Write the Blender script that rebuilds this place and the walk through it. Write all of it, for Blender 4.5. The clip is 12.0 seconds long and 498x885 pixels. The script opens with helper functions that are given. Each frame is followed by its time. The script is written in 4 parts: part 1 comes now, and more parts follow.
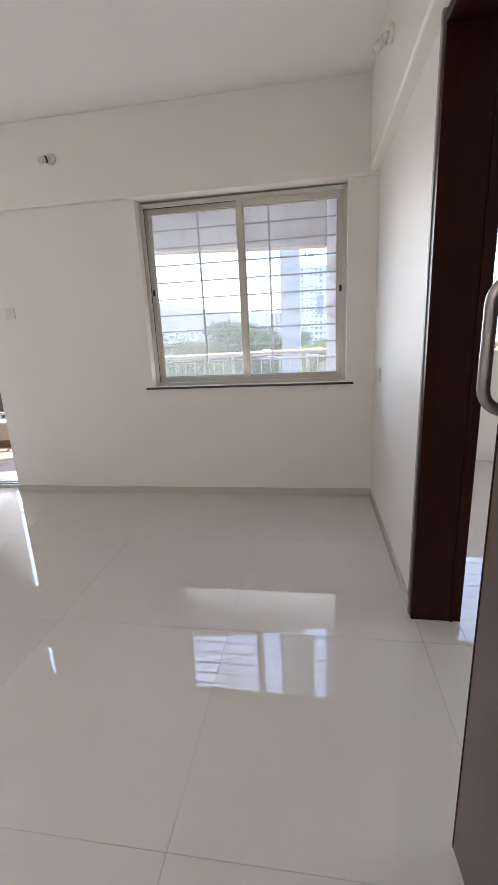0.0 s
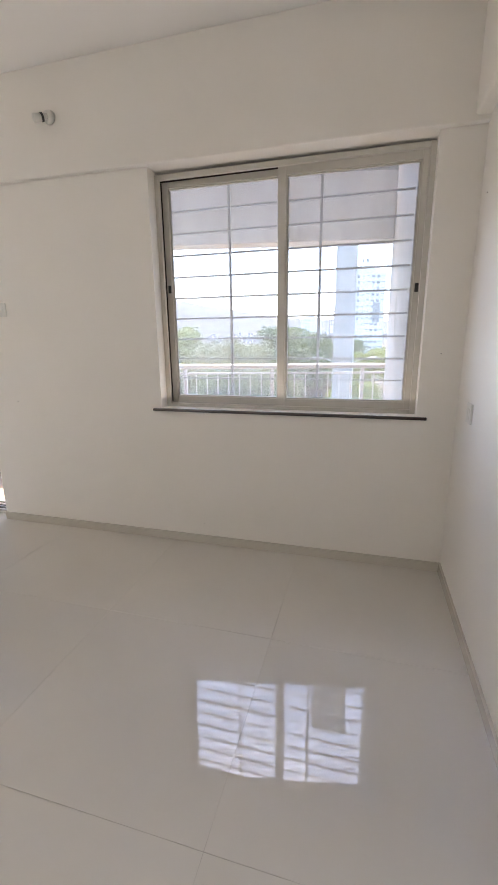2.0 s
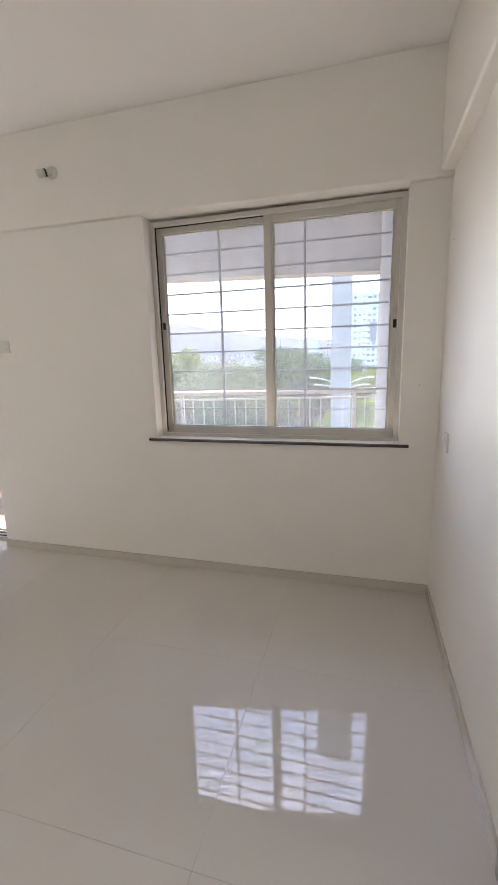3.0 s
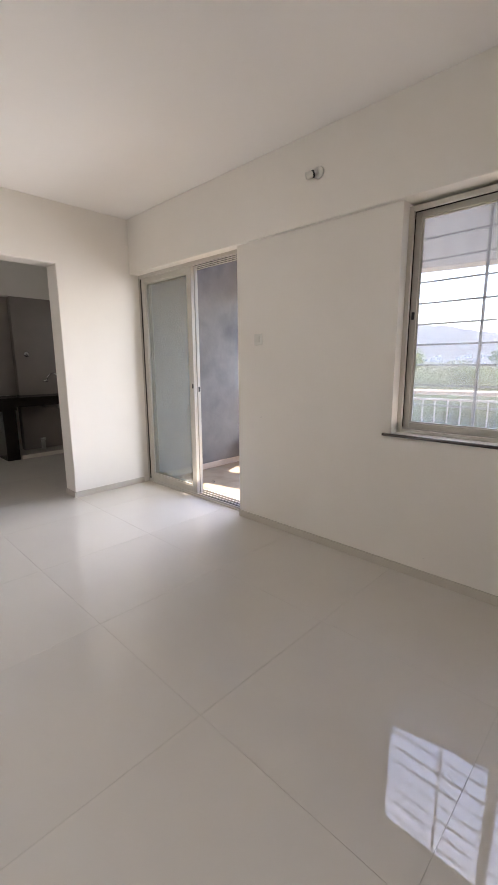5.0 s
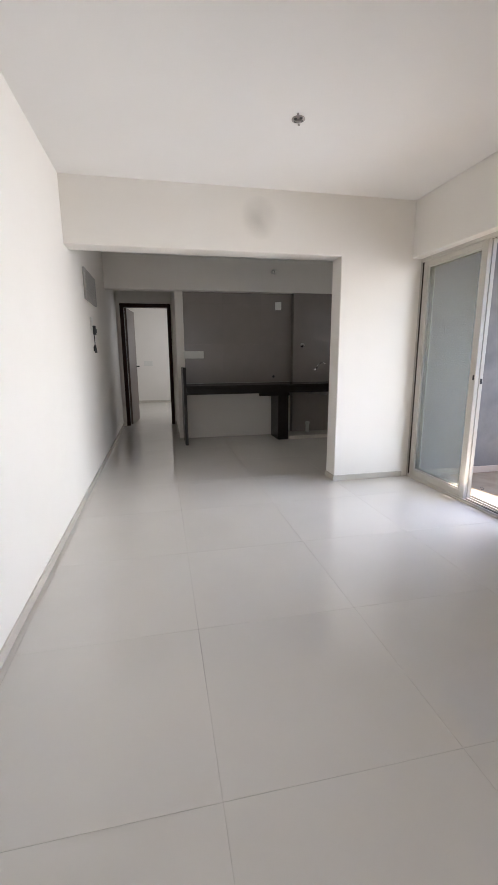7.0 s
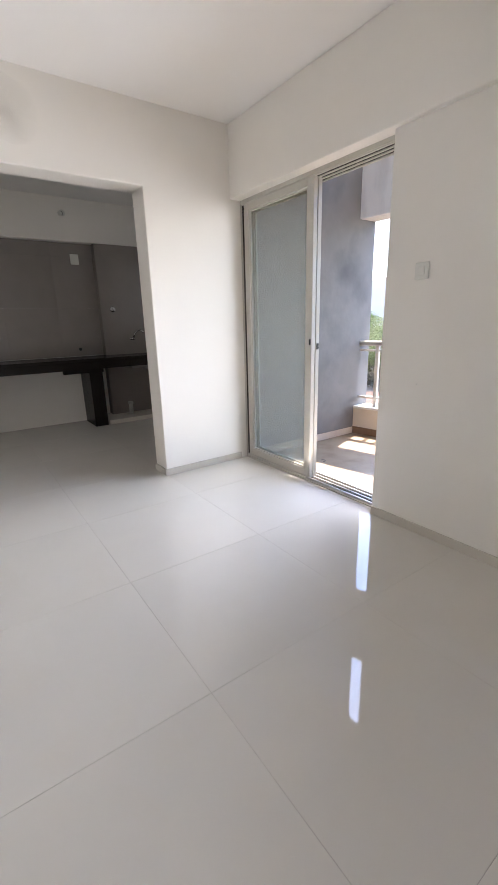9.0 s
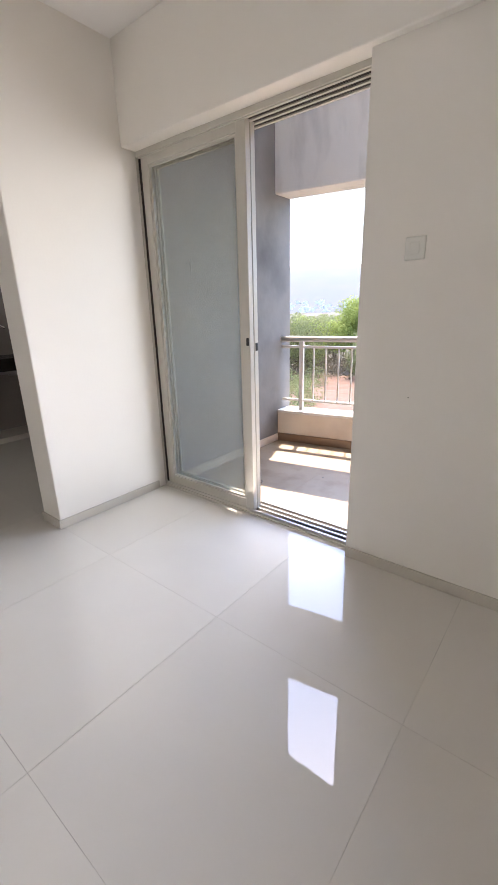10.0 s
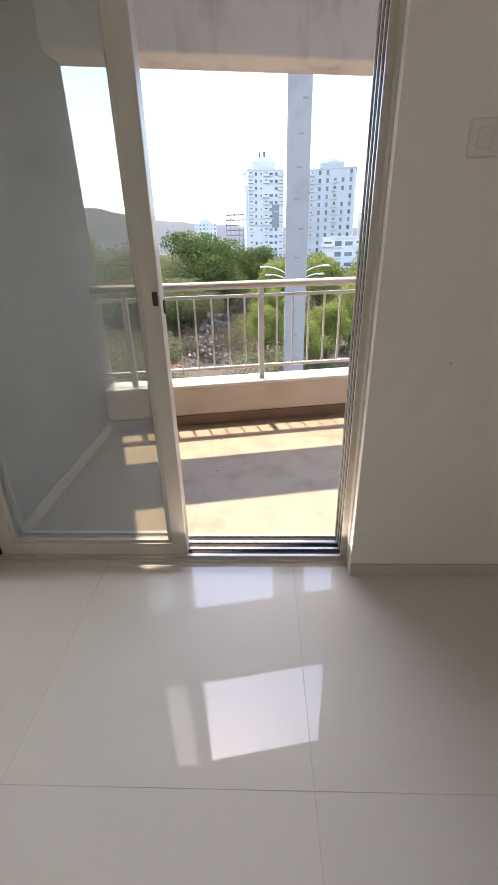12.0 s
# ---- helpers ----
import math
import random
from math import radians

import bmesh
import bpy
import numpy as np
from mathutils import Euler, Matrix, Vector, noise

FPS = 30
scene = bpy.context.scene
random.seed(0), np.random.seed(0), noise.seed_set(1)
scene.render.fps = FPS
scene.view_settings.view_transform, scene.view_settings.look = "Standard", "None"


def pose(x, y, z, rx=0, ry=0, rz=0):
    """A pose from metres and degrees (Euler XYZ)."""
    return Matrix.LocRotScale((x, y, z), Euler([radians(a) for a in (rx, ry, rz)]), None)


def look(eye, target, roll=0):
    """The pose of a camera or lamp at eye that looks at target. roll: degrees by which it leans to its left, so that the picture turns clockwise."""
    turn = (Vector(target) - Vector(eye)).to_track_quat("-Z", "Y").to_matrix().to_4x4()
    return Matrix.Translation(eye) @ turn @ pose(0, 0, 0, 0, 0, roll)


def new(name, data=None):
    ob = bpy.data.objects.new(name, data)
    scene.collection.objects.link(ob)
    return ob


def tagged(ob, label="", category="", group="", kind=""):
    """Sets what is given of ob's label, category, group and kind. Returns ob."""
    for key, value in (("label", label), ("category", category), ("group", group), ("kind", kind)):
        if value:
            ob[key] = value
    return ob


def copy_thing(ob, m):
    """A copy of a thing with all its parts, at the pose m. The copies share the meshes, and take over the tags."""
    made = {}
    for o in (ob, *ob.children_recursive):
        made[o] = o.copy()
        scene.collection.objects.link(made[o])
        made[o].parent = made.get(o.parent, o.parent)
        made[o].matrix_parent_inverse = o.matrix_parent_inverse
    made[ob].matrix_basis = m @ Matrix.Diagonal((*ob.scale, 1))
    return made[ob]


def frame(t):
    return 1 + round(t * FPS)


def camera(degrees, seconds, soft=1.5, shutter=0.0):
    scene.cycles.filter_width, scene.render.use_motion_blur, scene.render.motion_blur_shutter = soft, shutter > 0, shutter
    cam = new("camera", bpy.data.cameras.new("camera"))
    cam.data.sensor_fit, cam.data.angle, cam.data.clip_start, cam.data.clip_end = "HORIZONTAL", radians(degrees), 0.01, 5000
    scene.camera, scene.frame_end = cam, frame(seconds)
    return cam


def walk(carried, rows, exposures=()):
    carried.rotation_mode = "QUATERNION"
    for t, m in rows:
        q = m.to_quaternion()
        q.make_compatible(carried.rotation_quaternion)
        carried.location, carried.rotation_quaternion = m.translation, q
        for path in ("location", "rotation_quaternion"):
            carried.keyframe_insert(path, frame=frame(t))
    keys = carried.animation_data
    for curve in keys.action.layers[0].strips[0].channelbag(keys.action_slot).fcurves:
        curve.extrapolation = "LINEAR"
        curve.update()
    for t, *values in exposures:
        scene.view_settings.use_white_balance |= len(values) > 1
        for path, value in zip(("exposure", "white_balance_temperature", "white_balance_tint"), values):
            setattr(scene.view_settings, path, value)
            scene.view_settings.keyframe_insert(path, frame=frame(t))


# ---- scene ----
cam = camera(62.1, 12.0)
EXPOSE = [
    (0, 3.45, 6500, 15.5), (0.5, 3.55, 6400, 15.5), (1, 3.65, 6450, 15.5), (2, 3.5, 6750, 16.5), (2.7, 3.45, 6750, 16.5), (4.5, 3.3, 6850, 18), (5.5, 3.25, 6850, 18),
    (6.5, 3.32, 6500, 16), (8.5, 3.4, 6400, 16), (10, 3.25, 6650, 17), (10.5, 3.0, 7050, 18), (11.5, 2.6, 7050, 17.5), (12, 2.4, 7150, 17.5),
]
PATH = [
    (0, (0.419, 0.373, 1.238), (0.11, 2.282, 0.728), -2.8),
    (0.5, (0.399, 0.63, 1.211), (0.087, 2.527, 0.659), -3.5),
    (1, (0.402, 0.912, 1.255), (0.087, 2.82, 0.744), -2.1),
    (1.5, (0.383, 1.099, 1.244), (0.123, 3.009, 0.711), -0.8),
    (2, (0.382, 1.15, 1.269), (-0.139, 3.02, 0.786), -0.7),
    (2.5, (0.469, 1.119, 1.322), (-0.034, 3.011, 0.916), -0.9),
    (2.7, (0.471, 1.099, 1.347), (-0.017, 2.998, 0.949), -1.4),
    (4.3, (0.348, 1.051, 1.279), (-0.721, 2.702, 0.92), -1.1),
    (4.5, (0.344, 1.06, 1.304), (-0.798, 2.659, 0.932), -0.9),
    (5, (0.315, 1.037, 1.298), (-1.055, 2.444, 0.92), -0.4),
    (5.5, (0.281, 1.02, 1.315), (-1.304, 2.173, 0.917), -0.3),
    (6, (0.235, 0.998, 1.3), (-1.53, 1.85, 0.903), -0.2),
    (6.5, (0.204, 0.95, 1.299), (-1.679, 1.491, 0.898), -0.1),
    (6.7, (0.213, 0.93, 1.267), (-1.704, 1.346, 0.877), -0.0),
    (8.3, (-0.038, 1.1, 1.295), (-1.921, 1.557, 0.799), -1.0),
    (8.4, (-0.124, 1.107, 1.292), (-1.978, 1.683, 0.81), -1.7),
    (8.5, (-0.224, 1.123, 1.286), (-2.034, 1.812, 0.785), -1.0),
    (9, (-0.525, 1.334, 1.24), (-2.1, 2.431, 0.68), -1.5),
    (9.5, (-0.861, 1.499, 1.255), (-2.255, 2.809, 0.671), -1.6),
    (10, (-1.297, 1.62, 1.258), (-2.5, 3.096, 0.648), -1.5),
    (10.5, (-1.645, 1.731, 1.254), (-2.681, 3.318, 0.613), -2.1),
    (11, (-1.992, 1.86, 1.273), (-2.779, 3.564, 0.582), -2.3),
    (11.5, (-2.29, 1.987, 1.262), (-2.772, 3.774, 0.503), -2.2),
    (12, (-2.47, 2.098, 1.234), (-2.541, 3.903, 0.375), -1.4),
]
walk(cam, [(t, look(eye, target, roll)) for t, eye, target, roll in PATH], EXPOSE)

# ---- world, sun, exposure ----
SUN_TO = Vector((-0.13, 0.345, 1.0)).normalized()
world = bpy.data.worlds.new("world")
scene.world = world
world.use_nodes = True
wn = world.node_tree.nodes
sky = wn.new("ShaderNodeTexSky")
sky.sky_type = "NISHITA"
sky.sun_disc = False
sky.sun_elevation = math.asin(SUN_TO.z)
sky.sun_rotation = math.atan2(SUN_TO.x, SUN_TO.y)
sky.air_density, sky.dust_density, sky.ozone_density = 1.05, 0.9, 2.6
wn["Background"].inputs["Strength"].default_value = 0.15
world.node_tree.links.new(sky.outputs[0], wn["Background"].inputs["Color"])
sun = new("sun", bpy.data.lights.new("sun", "SUN"))
sun.data.energy, sun.data.angle, sun.data.color = 1.9, radians(0.5), (1.0, 0.93, 0.82)
sun.matrix_world = look(SUN_TO * 50, (0, 0, 0))


def stand_in_light(name, eye, target, w, h, watts, spread=180, color=(0.93, 0.97, 1.0)):
    """An added area lamp: sky light in an opening, floor bounce, or fill for a room."""
    lamp = new(name, bpy.data.lights.new(name, "AREA"))
    lamp.data.shape, lamp.data.size, lamp.data.size_y = "RECTANGLE", w, h
    lamp.data.energy, lamp.data.color, lamp.data.spread = watts, color, radians(spread)
    lamp.matrix_world = look(eye, target)


# added lamps in the two openings stand in for the sky's light
stand_in_light("balcony_door_light", (-2.88, 3.465, 1.08), (-2.88, 0.0, 1.08), 1.46, 2.08, 2.9, 98, (0.95, 0.98, 1.0))
stand_in_light("stand_in_light", (-0.08, 3.47, 1.51), (-0.08, 0, 1.51), 1.34, 1.20, 0.9, 80)
# added lamps: light thrown up into both openings by the sunlit balcony floor
stand_in_light("balcony_bounce_light", (-2.47, 3.45, 0.10), (-2.47, 2.6, 2.7), 0.64, 0.05, 0.5, 150, (1.0, 0.90, 0.79))
stand_in_light("window_bounce_light", (-0.08, 3.455, 0.90), (-0.08, 3.0, 2.7), 1.36, 0.04, 0.15, 150, (1.0, 0.92, 0.83))
# added lamp for an unseen window of the far bedroom
stand_in_light("bedroom_window_light", (-10.2, 2.45, 1.5), (-10.2, 0, 1.2), 1.4, 1.2, 3.2)
# unseen fill lamp before a closed wall, brightens the floor by the doorway
stand_in_light("side_bedroom_fill_light", (4.15, 2.0, 1.5), (0, 2.0, 1.0), 1.4, 1.2, 3.0)
# unseen fill lamp below the lobby ceiling, brightens the hall from behind
stand_in_light("lobby_fill_light", (-0.75, -0.9, 2.68), (-0.75, -0.9, 0), 0.6, 0.6, 2.3)
# added lamp for an unseen kitchen window; the wall has no opening
stand_in_light("kitchen_window_light", (-4.9, 4.03, 1.5), (-4.9, 0, 1.2), 1.3, 1.3, 0.3)

# ---- materials ----


def mat(name, a, b, rough=0.6, scale=8.0, bump=0.0, bump_scale=60.0, metal=0.0, spec=0.5, vary=0.0, stain=None, stain_amt=0.0, stain_scale=1.3, stretch=None, rough_vary=0.05, detail=6.0):
    """A procedural surface: two colours mixed by fine noise, broad stains and a fine bump."""
    m = bpy.data.materials.new(name)
    m.use_nodes = True
    t, ln = m.node_tree.nodes, m.node_tree.links
    p = t["Principled BSDF"]
    tc = t.new("ShaderNodeTexCoord")
    src = tc.outputs["Object"]
    if stretch:
        mp = t.new("ShaderNodeMapping")
        mp.inputs["Scale"].default_value = stretch
        ln.new(src, mp.inputs[0])
        src = mp.outputs[0]
    n = t.new("ShaderNodeTexNoise")
    n.inputs["Scale"].default_value, n.inputs["Detail"].default_value = scale, detail
    ln.new(src, n.inputs["Vector"])
    mix = t.new("ShaderNodeMix")
    mix.data_type = "RGBA"
    mix.inputs[6].default_value, mix.inputs[7].default_value = (*a, 1), (*b, 1)
    ln.new(n.outputs[0], mix.inputs[0])
    col = mix.outputs[2]
    if stain:
        n2 = t.new("ShaderNodeTexNoise")
        n2.inputs["Scale"].default_value, n2.inputs["Detail"].default_value = stain_scale, 4
        ln.new(src, n2.inputs["Vector"])
        r2 = t.new("ShaderNodeMapRange")
        r2.inputs[1].default_value, r2.inputs[2].default_value, r2.inputs[4].default_value = 0.48, 0.75, stain_amt
        ln.new(n2.outputs[0], r2.inputs[0])
        m2 = t.new("ShaderNodeMix")
        m2.data_type = "RGBA"
        m2.inputs[7].default_value = (*stain, 1)
        ln.new(r2.outputs[0], m2.inputs[0])
        ln.new(col, m2.inputs[6])
        col = m2.outputs[2]
    if vary:
        oi = t.new("ShaderNodeObjectInfo")
        hs = t.new("ShaderNodeHueSaturation")
        mr = t.new("ShaderNodeMapRange")
        mr.inputs[3].default_value, mr.inputs[4].default_value = 1 - vary, 1 + vary
        ln.new(oi.outputs["Random"], mr.inputs[0])
        ln.new(mr.outputs[0], hs.inputs["Value"])
        ln.new(col, hs.inputs["Color"])
        col = hs.outputs[0]
    ln.new(col, p.inputs["Base Color"])
    mr = t.new("ShaderNodeMapRange")
    mr.inputs[3].default_value, mr.inputs[4].default_value = max(0.0, rough - rough_vary), min(1, rough + rough_vary)
    ln.new(n.outputs[0], mr.inputs[0])
    ln.new(mr.outputs[0], p.inputs["Roughness"])
    p.inputs["Metallic"].default_value = metal
    p.inputs["Specular IOR Level"].default_value = spec
    if bump:
        n3 = t.new("ShaderNodeTexNoise")
        n3.inputs["Scale"].default_value, n3.inputs["Detail"].default_value = bump_scale, 5
        ln.new(src, n3.inputs["Vector"])
        bp = t.new("ShaderNodeBump")
        bp.inputs["Strength"].default_value, bp.inputs["Distance"].default_value = bump, 0.01
        ln.new(n3.outputs[0], bp.inputs["Height"])
        ln.new(bp.outputs[0], p.inputs["Normal"])
    return m


def glass(name, tint, dust_glare=0.0, dust_glare_col=(0.6, 0.63, 0.63), through_dust_glare=0.5):
    m = bpy.data.materials.new(name)
    m.use_nodes = True
    t, ln = m.node_tree.nodes, m.node_tree.links
    t.remove(t["Principled BSDF"])
    # the pale scattering share serves as dust on door panes, glare on window panes
    tr, gl, df = t.new("ShaderNodeBsdfTransparent"), t.new("ShaderNodeBsdfGlossy"), t.new("ShaderNodeBsdfDiffuse")
    tr.inputs[0].default_value = (*tint, 1)
    gl.inputs["Roughness"].default_value = 0.02
    df.inputs[0].default_value = (*dust_glare_col, 1)
    tl, dm = t.new("ShaderNodeBsdfTranslucent"), t.new("ShaderNodeMixShader")
    tl.inputs[0].default_value = (*dust_glare_col, 1)
    dm.inputs[0].default_value = through_dust_glare
    ln.new(df.outputs[0], dm.inputs[1])
    ln.new(tl.outputs[0], dm.inputs[2])
    lw, pw, ml = t.new("ShaderNodeLayerWeight"), t.new("ShaderNodeMath"), t.new("ShaderNodeMath")
    pw.operation, ml.operation = "POWER", "MULTIPLY_ADD"
    pw.inputs[1].default_value, ml.inputs[1].default_value, ml.inputs[2].default_value = 4.5, 0.8, 0.03
    ln.new(lw.outputs["Facing"], pw.inputs[0])
    ln.new(pw.outputs[0], ml.inputs[0])
    m1, m2 = t.new("ShaderNodeMixShader"), t.new("ShaderNodeMixShader")
    tc, n, mr = t.new("ShaderNodeTexCoord"), t.new("ShaderNodeTexNoise"), t.new("ShaderNodeMapRange")
    n.inputs["Scale"].default_value, n.inputs["Detail"].default_value = 1.6, 2
    ln.new(tc.outputs["Object"], n.inputs["Vector"])
    mr.inputs[1].default_value, mr.inputs[2].default_value = 0.3, 0.7
    mr.inputs[3].default_value, mr.inputs[4].default_value = dust_glare * 0.88, dust_glare * 1.12
    ln.new(n.outputs[0], mr.inputs[0])
    ln.new(mr.outputs[0], m1.inputs[0])
    ln.new(tr.outputs[0], m1.inputs[1])
    ln.new(dm.outputs[0], m1.inputs[2])
    ln.new(ml.outputs[0], m2.inputs[0])
    ln.new(m1.outputs[0], m2.inputs[1])
    ln.new(gl.outputs[0], m2.inputs[2])
    ln.new(m2.outputs[0], t["Material Output"].inputs[0])
    return m


M_WALL = mat("wall_paint", (0.82, 0.785, 0.728), (0.79, 0.757, 0.70), 0.55, 3.0, 0.05, 90, stain=(0.70, 0.67, 0.61), stain_amt=0.25, stain_scale=0.9)
M_CEIL = mat("ceiling_paint", (0.82, 0.80, 0.77), (0.78, 0.76, 0.73), 0.7, 2.0, 0.04, 80)
M_TILE = mat("floor_tile", (0.655, 0.625, 0.575), (0.62, 0.59, 0.54), 0.008, 2.2, 0.0, vary=0.015, rough_vary=0.004, stain=(0.58, 0.55, 0.51), stain_amt=0.25, stain_scale=2.0, spec=0.85)
M_GROUT = mat("tile_grout", (0.60, 0.57, 0.52), (0.54, 0.51, 0.46), 0.8, 6, stain=(0.07, 0.06, 0.05), stain_amt=1.0, stain_scale=1.7)
M_SKIRT = mat("skirting_tile", (0.60, 0.56, 0.49), (0.55, 0.51, 0.445), 0.2, 5, vary=0.03)
M_FRAME = mat("powder_coated_aluminium", (0.57, 0.545, 0.485), (0.52, 0.495, 0.44), 0.35, 12, 0.02, 120, stain=(0.6, 0.57, 0.5), stain_amt=0.2, stain_scale=5)
M_TRACK = mat("bare_aluminium_track", (0.62, 0.60, 0.56), (0.5, 0.48, 0.45), 0.35, 25, metal=0.7)
# near-black brown: the shade in track grooves and sash gaps, put into colour
M_GROOVE_SHADE = mat("groove_shade_paint", (0.020, 0.014, 0.010), (0.032, 0.024, 0.018), 0.8, 30)
M_RUBBER = mat("black_plastic", (0.015, 0.015, 0.015), (0.03, 0.03, 0.03), 0.5, 30)
M_GRANITE_SILL = mat("dark_granite_sill", (0.030, 0.022, 0.019), (0.075, 0.058, 0.05), 0.2, 90)
M_GRANITE = mat("black_granite", (0.012, 0.009, 0.008), (0.030, 0.024, 0.021), 0.25, 120, spec=0.18)
M_WOOD = mat("dark_brown_laminate", (0.016, 0.0036, 0.0018), (0.042, 0.0105, 0.005), 0.4, 5, 0.03, 50, stretch=(12, 12, 0.8), spec=0.15)
M_LEAF = mat("door_leaf_laminate", (0.085, 0.055, 0.045), (0.12, 0.08, 0.065), 0.3, 5, 0.03, 50, stretch=(12, 12, 0.8))
M_EDGE = mat("door_edge_paint", (0.30, 0.28, 0.25), (0.24, 0.22, 0.20), 0.5, 10)
M_STEEL = mat("brushed_steel", (0.36, 0.33, 0.315), (0.28, 0.26, 0.25), 0.36, 30, metal=1.0)
M_CHROME = mat("chrome", (0.75, 0.75, 0.75), (0.7, 0.7, 0.7), 0.08, 30, metal=1.0)
M_GRILL = mat("grill_paint", (0.30, 0.28, 0.27), (0.22, 0.21, 0.20), 0.5, 20)
M_PLASTIC = mat("white_plastic", (0.72, 0.71, 0.66), (0.68, 0.67, 0.62), 0.3, 10)
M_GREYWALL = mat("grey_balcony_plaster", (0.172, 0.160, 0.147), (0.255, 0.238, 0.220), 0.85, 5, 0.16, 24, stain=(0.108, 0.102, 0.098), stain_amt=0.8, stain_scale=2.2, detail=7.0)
M_CONC = mat("pale_beam_plaster", (0.70, 0.655, 0.605), (0.63, 0.585, 0.54), 0.85, 5, 0.2, 40, stain=(0.36, 0.325, 0.295), stain_amt=0.6, stain_scale=4.5, stretch=(1.3, 1.3, 0.45), detail=9.0)
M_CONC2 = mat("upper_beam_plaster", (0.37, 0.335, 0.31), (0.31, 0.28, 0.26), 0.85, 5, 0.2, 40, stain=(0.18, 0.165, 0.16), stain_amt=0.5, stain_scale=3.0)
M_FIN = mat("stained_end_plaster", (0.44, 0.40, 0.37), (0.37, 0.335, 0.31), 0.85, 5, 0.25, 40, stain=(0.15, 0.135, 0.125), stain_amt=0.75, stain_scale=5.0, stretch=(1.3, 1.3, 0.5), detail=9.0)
M_PARA = mat("cream_parapet_paint", (0.66, 0.55, 0.44), (0.60, 0.50, 0.40), 0.75, 5, 0.12, 45, stain=(0.48, 0.36, 0.27), stain_amt=0.5, stain_scale=2.5)
M_COPING = mat("white_coping", (0.74, 0.70, 0.64), (0.66, 0.62, 0.56), 0.6, 6, 0.1, 50)
M_BSKIRT = mat("brown_balcony_skirting", (0.23, 0.135, 0.075), (0.17, 0.10, 0.06), 0.5, 8)
M_BGROUT = mat("balcony_joint", (0.32, 0.245, 0.165), (0.29, 0.22, 0.155), 0.9, 20)
M_BTILE = mat("balcony_tile", (0.36, 0.275, 0.18), (0.29, 0.22, 0.15), 0.55, 4, 0.06, 60, vary=0.03, stain=(0.21, 0.14, 0.085), stain_amt=0.75, stain_scale=5.5, detail=9.0)
M_RAIL = mat("rail_cream_paint", (0.70, 0.63, 0.56), (0.62, 0.56, 0.50), 0.4, 14, stain=(0.45, 0.36, 0.29), stain_amt=0.3, stain_scale=6)
M_KTILE = mat("kitchen_wall_tile", (0.285, 0.252, 0.228), (0.245, 0.217, 0.198), 0.25, 5, vary=0.03)
M_MARK = mat("grey_patch", (0.22, 0.225, 0.22), (0.28, 0.285, 0.28), 0.9, 6)
M_DAMP = mat("damp_paint", (0.54, 0.52, 0.465), (0.60, 0.575, 0.515), 0.6, 7)
M_LOUVRE = mat("grey_louvre", (0.42, 0.41, 0.37), (0.35, 0.34, 0.31), 0.5, 10)
# the whitish share paints a glare veil over the view through the window
M_GLASS = glass("window_glass", (0.95, 0.96, 0.97), 0.22, (0.82, 0.83, 0.82))
M_DGLASS = glass("dusty_door_glass", (0.84, 0.83, 0.78), 0.20, (0.55, 0.56, 0.53), 0.4)
M_CLEAR = glass("clear_door_glass", (0.93, 0.95, 0.94), 0.0)
M_DIRT = mat("ochre_earth", (0.095, 0.066, 0.045), (0.065, 0.054, 0.037), 0.95, 0.08, 0.3, 2, stain=(0.06, 0.075, 0.03), stain_amt=0.9, stain_scale=0.025)
M_ORANGE = mat("bare_orange_earth", (0.125, 0.066, 0.040), (0.10, 0.056, 0.036), 0.95, 0.4, 0.3, 2)
M_RUBBLE = mat("rubble", (0.15, 0.122, 0.098), (0.31, 0.27, 0.225), 0.95, 0.8)
M_BARK = mat("bark", (0.09, 0.065, 0.045), (0.05, 0.037, 0.027), 0.9, 3, 0.4, 12)
M_COLUMN = mat("grey_column_concrete", (0.375, 0.37, 0.345), (0.325, 0.32, 0.298), 0.85, 1.5, 0.15, 8, stain=(0.24, 0.25, 0.24), stain_amt=0.6, stain_scale=0.9)
M_TOWER = mat("white_tower_paint", (0.70, 0.72, 0.70), (0.62, 0.64, 0.62), 0.8, 0.15)
M_TOWER2 = mat("grey_tower_paint", (0.58, 0.585, 0.56), (0.50, 0.505, 0.485), 0.8, 0.15)
M_WINDARK = mat("far_window", (0.11, 0.12, 0.125), (0.19, 0.20, 0.205), 0.3, 0.5, vary=0.45)
# blue-grey distance haze is mixed into the hill's base colour
M_HILL = mat("haze_tinted_hill", (0.066, 0.074, 0.080), (0.076, 0.080, 0.082), 1.0, 0.01, stain=(0.095, 0.080, 0.074), stain_amt=0.7, stain_scale=0.004)
M_HOUSE = mat("far_house_paint", (0.50, 0.49, 0.48), (0.36, 0.36, 0.36), 0.9, 0.02)


